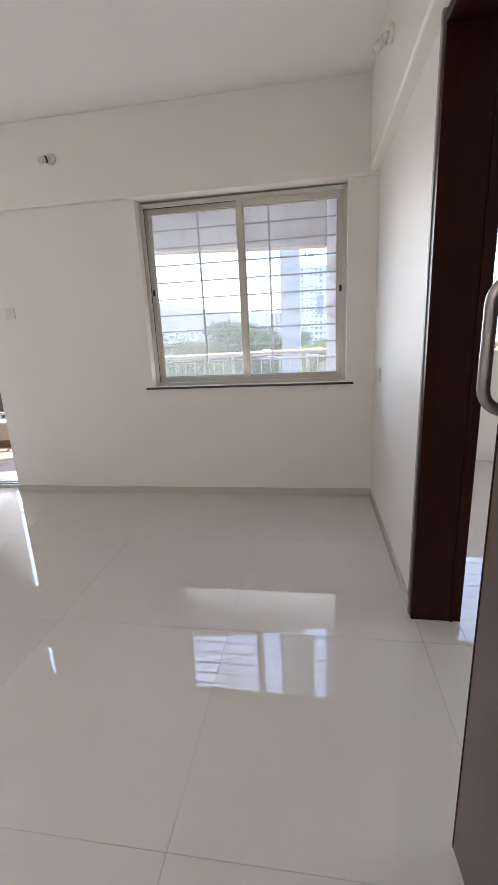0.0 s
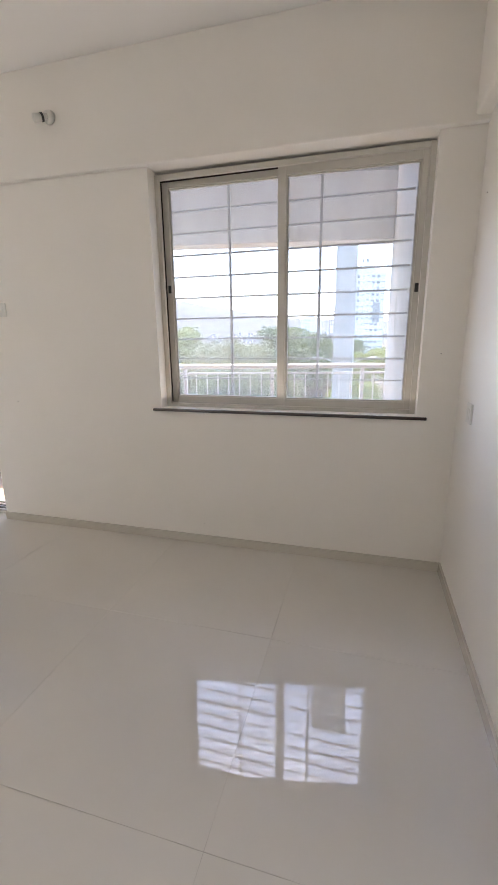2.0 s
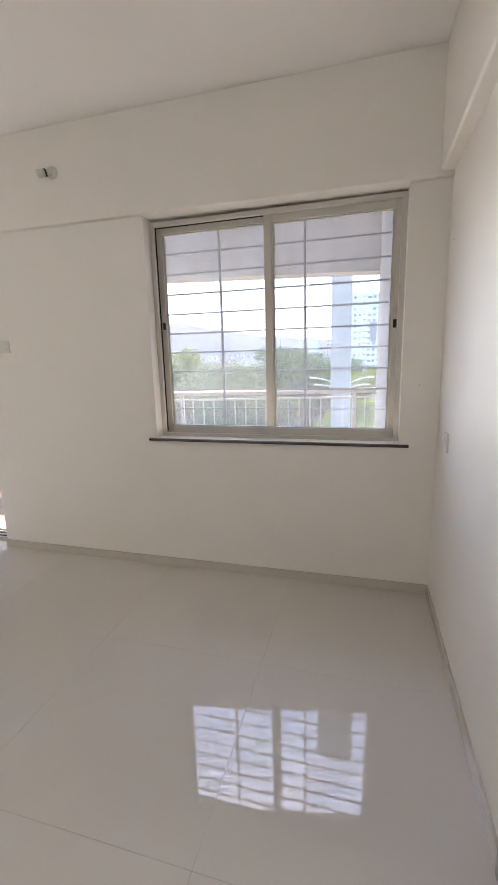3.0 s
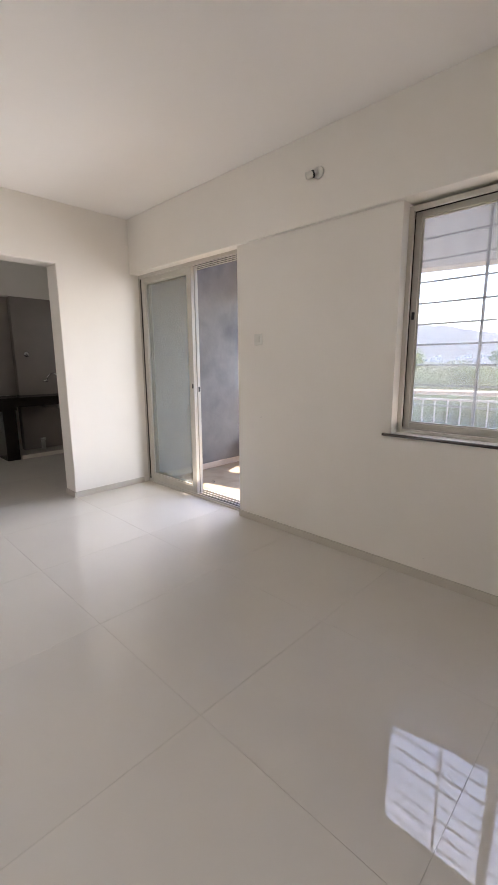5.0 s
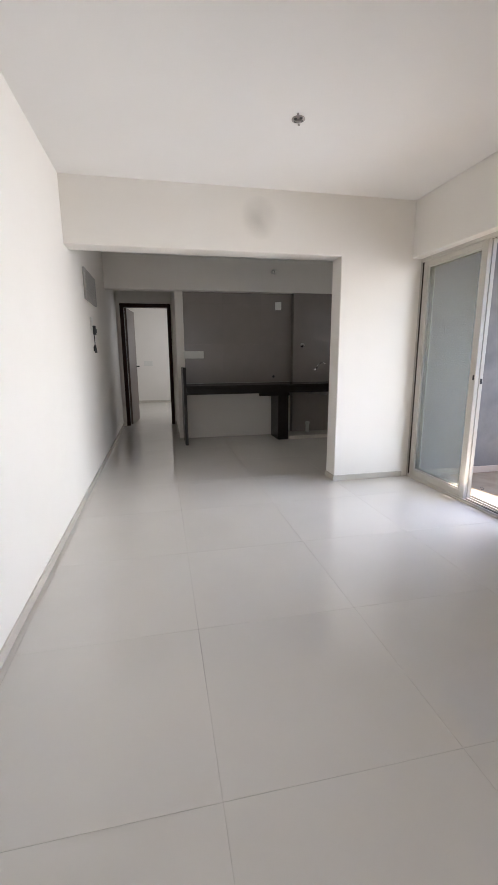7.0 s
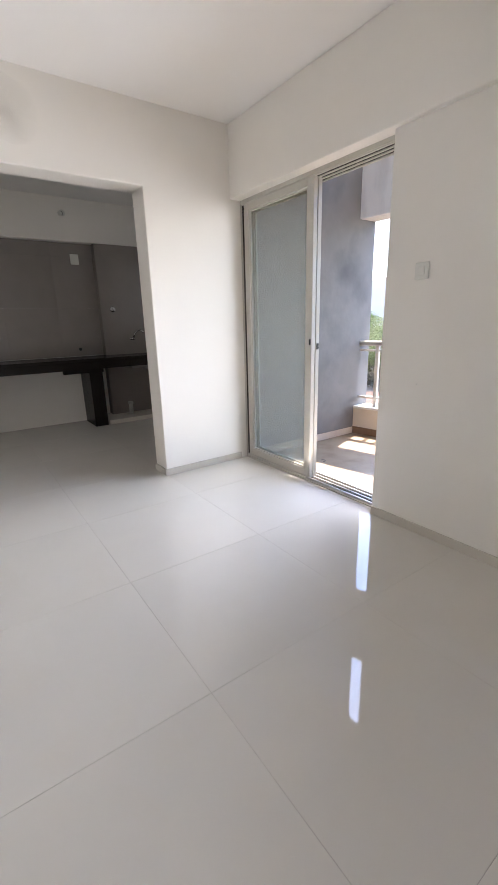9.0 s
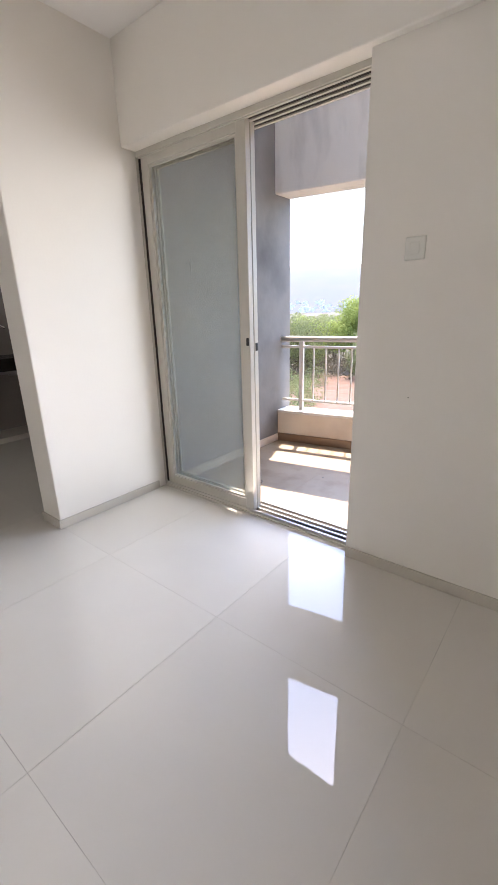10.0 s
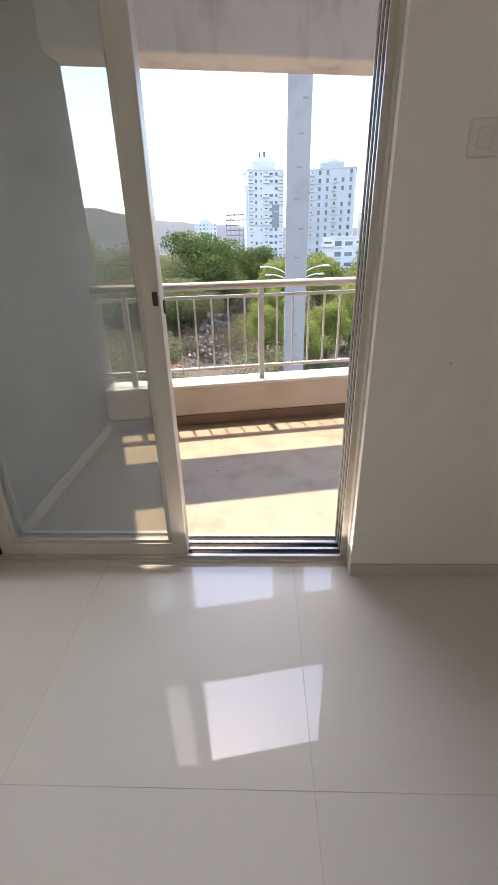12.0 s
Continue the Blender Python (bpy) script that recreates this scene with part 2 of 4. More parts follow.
def fade(m, size, most):
    """Lets a stain thin out unevenly towards its rim."""
    t, ln = m.node_tree.nodes, m.node_tree.links
    tc, mp, gr, n = t.new("ShaderNodeTexCoord"), t.new("ShaderNodeMapping"), t.new("ShaderNodeTexGradient"), t.new("ShaderNodeTexNoise")
    gr.gradient_type = "SPHERICAL"
    mp.inputs["Scale"].default_value = [1 / q for q in size]
    n.inputs["Scale"].default_value, n.inputs["Detail"].default_value = 4.0, 2.0
    ln.new(tc.outputs["Object"], mp.inputs[0])
    ln.new(mp.outputs[0], gr.inputs[0])
    ln.new(tc.outputs["Object"], n.inputs["Vector"])
    a, b = t.new("ShaderNodeMath"), t.new("ShaderNodeMath")
    a.operation, b.operation = "MULTIPLY", "MULTIPLY"
    a.use_clamp, b.inputs[1].default_value = True, most
    ln.new(gr.outputs["Fac"], a.inputs[0])
    ln.new(n.outputs[0], a.inputs[1])
    ln.new(a.outputs[0], b.inputs[0])
    ln.new(b.outputs[0], t["Principled BSDF"].inputs["Alpha"])


fade(M_DAMP, (1.0, 0.17, 0.20), 0.5)


def leaf_mat(name, a, b):
    m = bpy.data.materials.new(name)
    m.use_nodes = True
    t, ln = m.node_tree.nodes, m.node_tree.links
    p = t["Principled BSDF"]
    g = t.new("ShaderNodeNewGeometry")
    mix = t.new("ShaderNodeMix")
    mix.data_type = "RGBA"
    mix.inputs[6].default_value, mix.inputs[7].default_value = (*a, 1), (*b, 1)
    ln.new(g.outputs["Random Per Island"], mix.inputs[0])
    ln.new(mix.outputs[2], p.inputs["Base Color"])
    p.inputs["Roughness"].default_value = 0.7
    p.inputs["Specular IOR Level"].default_value = 0.15
    tl, ms = t.new("ShaderNodeBsdfTranslucent"), t.new("ShaderNodeMixShader")
    ln.new(mix.outputs[2], tl.inputs[0])
    ms.inputs[0].default_value = 0.4
    ln.new(p.outputs[0], ms.inputs[1])
    ln.new(tl.outputs[0], ms.inputs[2])
    ln.new(ms.outputs[0], t["Material Output"].inputs[0])
    return m


M_LEAFA = leaf_mat("dark_leaves", (0.058, 0.092, 0.028), (0.135, 0.18, 0.055))
M_LEAFB = leaf_mat("olive_leaves", (0.12, 0.135, 0.055), (0.215, 0.225, 0.105))
M_DRY = leaf_mat("dry_brush", (0.080, 0.066, 0.044), (0.16, 0.135, 0.092))
M_LEAFC = leaf_mat("bright_leaves", (0.14, 0.18, 0.04), (0.30, 0.33, 0.09))

# ---- mesh helpers ----


def put(bm, name, material):
    me = bpy.data.meshes.new(name)
    bm.to_mesh(me)
    bm.free()
    me.materials.append(material)
    return me


def part(name, bm, material, parent=None, label="", smooth=False):
    me = bm if isinstance(bm, bpy.types.Mesh) else put(bm, name, material)
    if smooth:
        for p in me.polygons:
            p.use_smooth = True
    ob = new(name, me)
    ob.parent = parent
    if label:
        tagged(ob, label)
    return ob


def thing(name, label, category, group="", m=None, kind=""):
    ob = new(name)
    ob.empty_display_size = 0.05
    if m is not None:
        ob.matrix_world = m
    return tagged(ob, label, category, group, kind)


def add_box(bm, x0, x1, y0, y1, z0, z1, bevel=0.0):
    r = bmesh.ops.create_cube(bm, size=1)
    vs = r["verts"]
    for v in vs:
        v.co = Vector(((x0 + x1) / 2 + v.co.x * (x1 - x0), (y0 + y1) / 2 + v.co.y * (y1 - y0), (z0 + z1) / 2 + v.co.z * (z1 - z0)))
    if bevel:
        es = list({e for v in vs for e in v.link_edges})
        bmesh.ops.bevel(bm, geom=es, offset=bevel, segments=2 if bevel < 0.01 else 4, affect="EDGES", profile=0.5)


def box(x0, x1, y0, y1, z0, z1, bevel=0.0):
    bm = bmesh.new()
    add_box(bm, x0, x1, y0, y1, z0, z1, bevel)
    return bm


def boxes(rows, bevel=0.0):
    bm = bmesh.new()
    for r in rows:
        add_box(bm, *r, bevel)
    return bm


def add_tube(bm, a, b, r0, r1=None, seg=12, caps=True):
    a, b = Vector(a), Vector(b)
    d = b - a
    m = Matrix.Translation((a + b) / 2) @ d.to_track_quat("Z", "Y").to_matrix().to_4x4()
    bmesh.ops.create_cone(bm, cap_ends=caps, segments=seg, radius1=r0, radius2=r0 if r1 is None else r1, depth=d.length, matrix=m)


def tube(a, b, r0, r1=None, seg=12):
    bm = bmesh.new()
    add_tube(bm, a, b, r0, r1, seg)
    return bm


def pipe(points, r, seg=8):
    """A bent round bar through the points."""
    bm = bmesh.new()
    pts = [Vector(p) for p in points]
    rings = []
    q = last = None
    for i, p in enumerate(pts):
        d = (pts[min(i + 1, len(pts) - 1)] - pts[max(i - 1, 0)]).normalized()
        q = d.to_track_quat("Z", "Y") if q is None else last.rotation_difference(d) @ q
        last = d
        rings.append([bm.verts.new(p + q @ Vector((r * math.cos(6.28318 * k / seg), r * math.sin(6.28318 * k / seg), 0))) for k in range(seg)])
    for a, b in zip(rings, rings[1:]):
        for k in range(seg):
            bm.faces.new((a[k], a[(k + 1) % seg], b[(k + 1) % seg], b[k]))
    bm.faces.new(rings[0][::-1])
    bm.faces.new(rings[-1])
    return bm


def structure(name, bm, material, label, category, smooth=False):
    return tagged(part(name, bm, material, smooth=smooth), label, category, kind="structure")


# ---- plan ----
XW, XE = -3.65, 0.843        # living room, side walls
YB, YF = 0.22, 3.42          # back wall and window wall
ZC, ZL = 2.70, 2.165         # ceiling, lintel
WIN = (-0.80, 0.652, 0.87)    # window opening: x0, x1, sill height
DOOR = (-3.646, -2.12)       # sliding door opening
YO = 3.645                   # outer face of the window wall
XK, YK = -6.35, 4.05         # kitchen wall, kitchen side
XP = -7.85                   # end of the passage
PW = 0.9

# window wall, built round its two openings, with a slightly proud lintel band above
structure("wall_window", boxes([(DOOR[1], WIN[0], YF, YO, -0.02, ZL + 0.03), (WIN[0], WIN[1], YF, YO, -0.02, WIN[2]), (WIN[1], XE + 0.2, YF, YO, -0.02, ZL)]), M_WALL, "off-white painted wall with a window and a balcony door", "wall")
bm = box(-3.70, XE + 0.05, YF - 0.035, YO - 0.003, ZL, 3.0, 0.006)
for v in bm.verts:
    if v.co.z < 2.5:
        v.co.z += 0.022 * min(1.0, max(0.0, (-0.8 - v.co.x) / 2.2))
structure("lintel_band", bm, M_WALL, "off-white painted lintel beam above the openings", "beam")
# side wall with the bedroom doorway
DY0, DY1, DZ = 1.10, 2.035, 2.165
structure("wall_east", boxes([(XE, 1.022, -0.2, DY0, -0.02, ZL), (XE, 1.022, DY1, YF, -0.02, ZL), (XE, 1.022, -0.2, YF, ZL, 3.0)]), M_WALL, "off-white painted side wall with a bedroom doorway", "wall")
structure("side_beam", box(0.782, XE + 0.06, YB - 0.06, YF + 0.03, 2.185, ZC + 0.06, 0.012), M_WALL, "off-white plastered beam along the side wall", "beam")
# back wall with the entrance doorway
EX0, EX1 = -0.16, 0.80
structure("wall_back", boxes([(-8.0, EX0, YB - 0.2, YB, -0.02, 3.0), (EX1, XE, YB - 0.2, YB, -0.02, 3.0), (EX0, EX1, YB - 0.2, YB, 2.15, 3.0)]), M_WALL, "long off-white painted wall of hall and dining area", "wall")
# wall between hall and dining area: pier and beam over the wide opening
bm = bmesh.new()
rim = [bm.verts.new((-3.86, y, z)) for y, z in ((YB - 0.06, 3.0), (YB - 0.06, ZL + 0.015), (2.65, ZL + 0.015), (2.65, -0.02), (YF + 0.2, -0.02), (YF + 0.2, 3.0))]
f = bm.faces.new(rim)
ex = bmesh.ops.extrude_face_region(bm, geom=[f])
bmesh.ops.translate(bm, verts=[v for v in ex["geom"] if isinstance(v, bmesh.types.BMVert)], vec=(XW + 3.86, 0, 0))
bmesh.ops.recalc_face_normals(bm, faces=bm.faces[:])
bmesh.ops.bevel(bm, geom=bm.edges[:], offset=0.008, segments=3, affect="EDGES", profile=0.5)
structure("wall_dining", bm, M_WALL, "off-white painted pier and beam round the dining opening", "wall")
structure("wall_kitchen_side", box(-6.6, -3.86, YK, YK + 0.2, -0.02, 3.0), M_WALL, "plain painted kitchen side wall", "wall")
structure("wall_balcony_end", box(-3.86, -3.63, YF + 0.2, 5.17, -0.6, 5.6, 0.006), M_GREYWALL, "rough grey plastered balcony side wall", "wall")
structure("wall_kitchen", boxes([(-6.55, XK, 1.20, YK, -0.02, 3.0), (XP - 0.1, -6.55, 1.20, 1.30, -0.02, 3.0)]), M_WALL, "painted kitchen back wall and passage partition", "wall")
structure("kitchen_beam", box(XK - 0.05, XK + 0.12, YB, YK, 2.225, 3.0, 0.006), M_WALL, "off-white beam above the kitchen counter", "beam")
structure("wall_passage_end", boxes([(XP - 0.12, XP, YB, 0.28, -0.02, 3.0), (XP - 0.12, XP, 1.18, 1.20, -0.02, 3.0), (XP - 0.12, XP, 0.28, 1.18, 2.22, 3.0)]), M_WALL, "painted passage end wall with a doorway", "wall")
# far bedroom, side bedroom and lobby: plain closing walls
structure("wall_far_bedroom", boxes([(-12.1, -12.0, -1.2, 2.6, -0.02, 3.0), (-12.0, XP - 0.12, -1.3, -1.2, -0.02, 3.0), (-12.0, XP - 0.12, 2.5, 2.6, -0.02, 3.0), (XP - 0.12, XP - 0.02, -1.2, YB - 0.2, -0.02, 3.0), (XP - 0.12, XP - 0.02, 1.32, 2.5, -0.02, 3.0)]), M_WALL, "plain painted bedroom walls", "wall")
BW = (1.79, 3.19, 1.0, 2.15)
structure("wall_side_bedroom", boxes([(1.022, BW[0], 4.3, 4.5, -0.02, 3.0), (BW[1], 4.2, 4.3, 4.5, -0.02, 3.0), (BW[0], BW[1], 4.3, 4.5, -0.02, BW[2]), (BW[0], BW[1], 4.3, 4.5, BW[3], 3.0), (4.2, 4.3, -0.6, 4.5, -0.02, 3.0), (1.022, 4.2, -0.7, -0.6, -0.02, 3.0), (0.95, 1.022, YO, 4.5, -0.02, 3.0), (0.95, 1.022, -0.7, -0.2, -0.02, 3.0)]), M_WALL, "plain painted side bedroom walls", "wall")
structure("wall_lobby", boxes([(-1.4, -1.3, -1.6, 0.02, -0.02, 3.0), (-1.3, 0.95, -1.6, -1.5, -0.02, 3.0), (0.85, 0.95, -1.5, -0.2, -0.02, 3.0)]), M_WALL, "plain painted lobby walls", "wall")
structure("ceiling", boxes([(-3.65, XE, YB, YF - 0.035, ZC, 3.0), (XK + 0.12, -3.86, YB, YK, ZC, 3.0), (XP, XK - 0.05, YB, 1.2, 2.6, 3.0)]), M_CEIL, "plain white painted ceiling", "ceiling")
structure("ceiling_outer_rooms", boxes([(-12.0, XP - 0.12, -1.2, 2.5, ZC, 3.0), (1.022, 4.2, -0.6, 4.3, ZC, 3.0), (-1.3, 0.85, -1.5, YB - 0.2, ZC, 3.0)]), M_CEIL, "plain white ceiling of the side rooms", "ceiling")

# ---- balcony ----
PA = math.atan(0.192)
PO = Matrix.Translation((-3.63, 4.95, 0)) @ Matrix.Rotation(PA, 4, "Z")
PL = 4.9


def along(name, bm, material, label, category):
    ob = structure(name, bm, material, label, category)
    ob.matrix_world = PO
    return ob


along("parapet", box(0, PL, 0, 0.20, -0.6, 0.272, 0.006), M_PARA, "low cream painted balcony parapet", "parapet")
along("coping", box(0, PL, -0.007, 0.207, 0.272, 0.300, 0.008), M_COPING, "white coping along the balcony parapet", "coping")
along("balcony_skirting", box(0, PL, -0.014, 0.0, -0.018, 0.062, 0.003), M_BSKIRT, "brown tile skirting along the parapet", "skirting")
structure("balcony_skirting_side", box(-3.63, -3.618, YO, 4.95, -0.018, 0.055, 0.003), M_PARA, "beige tile skirting along the balcony wall", "skirting")
along("balcony_beam", box(-0.05, PL, -0.02, 0.23, 2.20, 2.80, 0.012), M_CONC, "weathered pale plastered beam above the balcony", "beam")
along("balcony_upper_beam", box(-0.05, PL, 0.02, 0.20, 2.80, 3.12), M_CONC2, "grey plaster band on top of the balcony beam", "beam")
structure("wall_upper_storey", box(-12.2, 4.4, -1.7, YO, 3.0, 5.8), M_PARA, "painted wall of the storey above", "wall")
along("upper_storey_beam", box(-0.05, PL, -0.02, 0.23, 5.0, 5.6, 0.012), M_CONC, "pale plastered beam of the storey above", "beam")
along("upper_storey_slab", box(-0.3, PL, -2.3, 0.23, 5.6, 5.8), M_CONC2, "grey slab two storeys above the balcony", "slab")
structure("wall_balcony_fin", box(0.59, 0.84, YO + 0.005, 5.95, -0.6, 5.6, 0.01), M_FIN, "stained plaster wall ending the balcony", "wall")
structure("balcony_floor", boxes([(-3.63, 0.59, YO, 5.78, -0.35, -0.0215)]), M_BGROUT, "balcony floor slab with dusty beige tiles", "floor")

rail = thing("balcony_railing", "cream painted steel railing with thin upright bars on the parapet", "railing", m=PO)
part("handrail", tube((0.0, 0.08, 0.985), (PL, 0.08, 0.985), 0.027, seg=16), M_RAIL, rail, smooth=True)
part("upper_rail", box(0.02, PL, 0.065, 0.095, 0.90, 0.922, 0.003), M_RAIL, rail)
part("lower_rail", box(0.02, PL, 0.065, 0.095, 0.385, 0.407, 0.003), M_RAIL, rail)
me_post = put(box(-0.02, 0.02, 0.06, 0.10, 0.30, 0.965, 0.004), "post", M_RAIL)
me_bar = put(box(-0.0065, 0.0065, 0.0735, 0.0865, 0.407, 0.90), "baluster", M_RAIL)
u = 0.22
while u < PL:
    part("post", me_post, M_RAIL, rail).location = (u, 0, 0)
    for k in range(1, 8):
        if u + k * 0.1205 < PL:
            part("baluster", me_bar, M_RAIL, rail).location = (u + k * 0.1205, 0, 0)
    u += 0.964

# ---- doors and windows ----


def window_grill(name, x0, x1, z0, z1, y, uprights, first, step):
    g = thing(name, "thin grey painted security grill outside the window", "window grill")
    z = first
    while z < z1 - 0.01:
        part("bar", box(x0, x1, y - 0.005, y + 0.005, z - 0.005, z + 0.005), M_GRILL, g)
        z += step
    for x in uprights:
        part("upright", box(x - 0.0075, x + 0.0075, y - 0.018, y - 0.006, z0, z1), M_GRILL, g)
    return g


def ring(bm, x0, x1, z0, z1, y0, y1, w, wb=None, bevel=0.003):
    """A rectangular frame of four mitred-looking bars."""
    wb = wb or w
    add_box(bm, x0, x0 + w, y0, y1, z0, z1, bevel)
    add_box(bm, x1 - w, x1, y0, y1, z0, z1, bevel)
    add_box(bm, x0 + w, x1 - w, y0, y1, z1 - w, z1, bevel)
    add_box(bm, x0 + w, x1 - w, y0, y1, z0, z0 + wb, bevel)


def sash(parent, x0, x1, z0, z1, y0, y1, w, gl, wb=None, catch=None, bead=0.014):
    bm = bmesh.new()
    ring(bm, x0, x1, z0, z1, y0, y1, w, wb)
    s = part("sash", bm, M_FRAME, parent)
    ym = (y0 + y1) / 2
    bm = bmesh.new()
    ring(bm, x0 + w, x1 - w, z0 + (wb or w), z1 - w, y0 + 0.008, y1 - 0.008, bead, bevel=0.002)
    part("bead", bm, M_FRAME, s)
    part("gasket", boxes([(x0 + w + bead, x0 + w + bead + 0.004, ym - 0.006, ym - 0.002, z0 + (wb or w) + bead, z1 - w - bead), (x1 - w - bead - 0.004, x1 - w - bead, ym - 0.006, ym - 0.002, z0 + (wb or w) + bead, z1 - w - bead)]), M_LOUVRE, s)
    g = part("pane", box(x0 + w, x1 - w, ym - 0.002, ym + 0.002, z0 + (wb or w), z1 - w), gl, s)
    g.visible_shadow = False
    if catch:
        part("latch", box(catch[0] - 0.009, catch[0] + 0.009, y0 - 0.006, y0, catch[1] - 0.022, catch[1] + 0.022, 0.003), M_RUBBER, s, "small black sash latch")
    return s


def sliding_window(name, x0, x1, z0, z1, y, label):
    w = thing(name, label, "window", kind="structure")
    bm = bmesh.new()
    ring(bm, x0, x1, z0, z1, y - 0.02, y + 0.002, 0.027, 0.022)
    ring(bm, x0, x1, z0, z1, y + 0.002, y + 0.085, 0.006, 0.014)
    part("window_frame", bm, M_FRAME, w)
    part("track", boxes([(x0 + 0.006, x1 - 0.006, y + 0.028, y + 0.032, z0 + 0.014, z0 + 0.026), (x0 + 0.006, x1 - 0.006, y + 0.060, y + 0.064, z0 + 0.014, z0 + 0.026)]), M_TRACK, w)
    xm = (x0 + x1) / 2 - 0.006
    sash(w, x0 + 0.008, xm + 0.026, z0 + 0.016, z1 - 0.010, y + 0.040, y + 0.068, 0.042, M_GLASS, catch=(x0 + 0.034, 1.565), bead=0.008)
    sash(w, xm - 0.026, x1 - 0.012, z0 + 0.016, z1 - 0.020, y + 0.004, y + 0.032, 0.044, M_GLASS, catch=(x1 - 0.040, 1.515), bead=0.008)
    # dark strips painted in for the shade between left sash and frame
    part("gap_shade", box(x0 + 0.008, x0 + 0.016, y + 0.035, y + 0.0395, z0 + 0.022, z1 - 0.012), M_GROOVE_SHADE, w)
    part("gap_shade", box(x0 + 0.016, xm - 0.026, y + 0.035, y + 0.0395, z1 - 0.021, z1 - 0.012), M_GROOVE_SHADE, w)
    return w


sliding_window("window_1", WIN[0], WIN[1], WIN[2], ZL - 0.01, 3.515, "two-sash sliding window in cream aluminium frame")
structure("window_sill", box(WIN[0] - 0.05, WIN[1] + 0.05, YF - 0.02, 3.495, WIN[2] - 0.016, WIN[2] - 0.001, 0.003), M_GRANITE_SILL, "thin dark granite window sill", "window sill")
window_grill("window_grill", WIN[0], 0.585, WIN[2], ZL, YO + 0.008, (-0.412, 0.112), 0.912, 0.1218)
sliding_window("window_2", BW[0], BW[1], BW[2], BW[3], 4.38, "sliding bedroom window in cream aluminium frame")
window_grill("window_grill", BW[0], BW[1], BW[2], BW[3], 4.53, (2.26, 2.74), 1.06, 0.1375)

sd = thing("door_1", "half-open sliding balcony door in cream aluminium", "sliding door", kind="structure")
dx0, dx1 = DOOR
ZD = ZL + 0.020
bm = bmesh.new()
add_box(bm, dx0, dx0 + 0.004, 3.480, 3.64, 0, ZD)
add_box(bm, dx1 - 0.006, dx1, 3.455, 3.64, 0, ZD)
add_box(bm, dx0 + 0.004, dx1 - 0.006, 3.480, 3.492, ZD - 0.030, ZD)
add_box(bm, dx0 + 0.004, dx1 - 0.006, 3.492, 3.64, ZD - 0.006, ZD)
add_box(bm, dx0 + 0.004, dx1 - 0.006, 3.485, 3.64, 0.0, 0.012)
part("door_frame", bm, M_FRAME, sd)
for k in range(4):
    yy = 3.494 + k * 0.0445
    part("rail_fin", box(dx0 + 0.004, dx1 - 0.006, yy, yy + 0.014, 0.012, 0.030), M_TRACK, sd)
    part("rail_fin", box(dx0 + 0.004, dx1 - 0.006, yy, yy + 0.015, ZD - 0.034, ZD - 0.006), M_FRAME, sd)
    part("rail_fin", box(dx1 - 0.028, dx1 - 0.006, yy, yy + 0.013, 0.030, ZD - 0.034), M_FRAME, sd)
    if k < 3:
        # dark fillers between the fins stand for the shade in the grooves
        part("groove_shade", box(dx0 + 0.004, dx1 - 0.006, yy + 0.014, yy + 0.0445, 0.012, 0.023), M_GROOVE_SHADE, sd)
        part("groove_shade", box(dx0 + 0.004, dx1 - 0.028, yy + 0.015, yy + 0.0445, ZD - 0.028, ZD - 0.006), M_GROOVE_SHADE, sd)
        part("groove_shade", box(dx1 - 0.023, dx1 - 0.006, yy + 0.013, yy + 0.0445, 0.017, ZD - 0.006), M_GROOVE_SHADE, sd)
# dark filler for the shade beside the left sash
part("gap_shade", box(dx0 + 0.004, dx0 + 0.022, 3.498, 3.63, 0.012, ZD - 0.012), M_GROOVE_SHADE, sd)
sash(sd, dx0 + 0.022, -2.803, 0.020, ZD - 0.016, 3.500, 3.536, 0.062, M_DGLASS, 0.070, catch=(-2.818, 1.085))
s2 = sash(sd, dx0 + 0.026, -2.808, 0.020, ZD - 0.016, 3.548, 3.583, 0.062, M_CLEAR, 0.070)
part("latch", box(-2.808, -2.801, 3.556, 3.574, 1.03, 1.075, 0.002), M_RUBBER, s2, "small black edge latch")
# a faint scratch mark on the glass
part("scratch", pipe([(-3.30, 3.5145, 1.53), (-3.275, 3.5145, 1.56), (-3.262, 3.5145, 1.53), (-3.262, 3.5145, 1.475)], 0.0016, 6), M_EDGE, sd, "thin chalk scribble on the pane")

# bedroom doorway lining and leafs
fr = thing("door_2", "dark brown laminated door lining in the side wall", "door frame", kind="structure")
part("jamb", box(XE - 0.012, 1.034, DY1 - 0.035, DY1 + 0.0, 0, DZ - 0.035, 0.002), M_WOOD, fr)
part("jamb", box(XE - 0.012, 1.034, DY0, DY0 + 0.035, 0, DZ - 0.035, 0.002), M_WOOD, fr)
part("head", box(XE - 0.012, 1.034, DY0, DY1, DZ - 0.035, DZ, 0.002), M_WOOD, fr)
part("stop", box(0.99, 1.0, DY1 - 0.041, DY1 - 0.035, 0, DZ - 0.035), M_WOOD, fr)
part("edge_strip", box(XE - 0.016, XE - 0.0, DY1 + 0.0, DY1 + 0.022, 0, DZ + 0.02, 0.002), M_EDGE, fr, "grey painted edge strip")

leafm = Matrix.Translation((0.795, 0.262, 0.0)) @ Matrix.Rotation(math.atan2(0.05, 0.888), 4, "Z")
ent = thing("entrance_door", "brown laminated entrance door standing open along the wall", "door", m=leafm)
part("leaf", box(0, 0.036, 0, 0.888, 0.008, 2.10, 0.002), M_LEAF, ent)
part("edge_band", box(-0.001, 0.037, 0.888, 0.892, 0.008, 2.10), M_WOOD, ent)
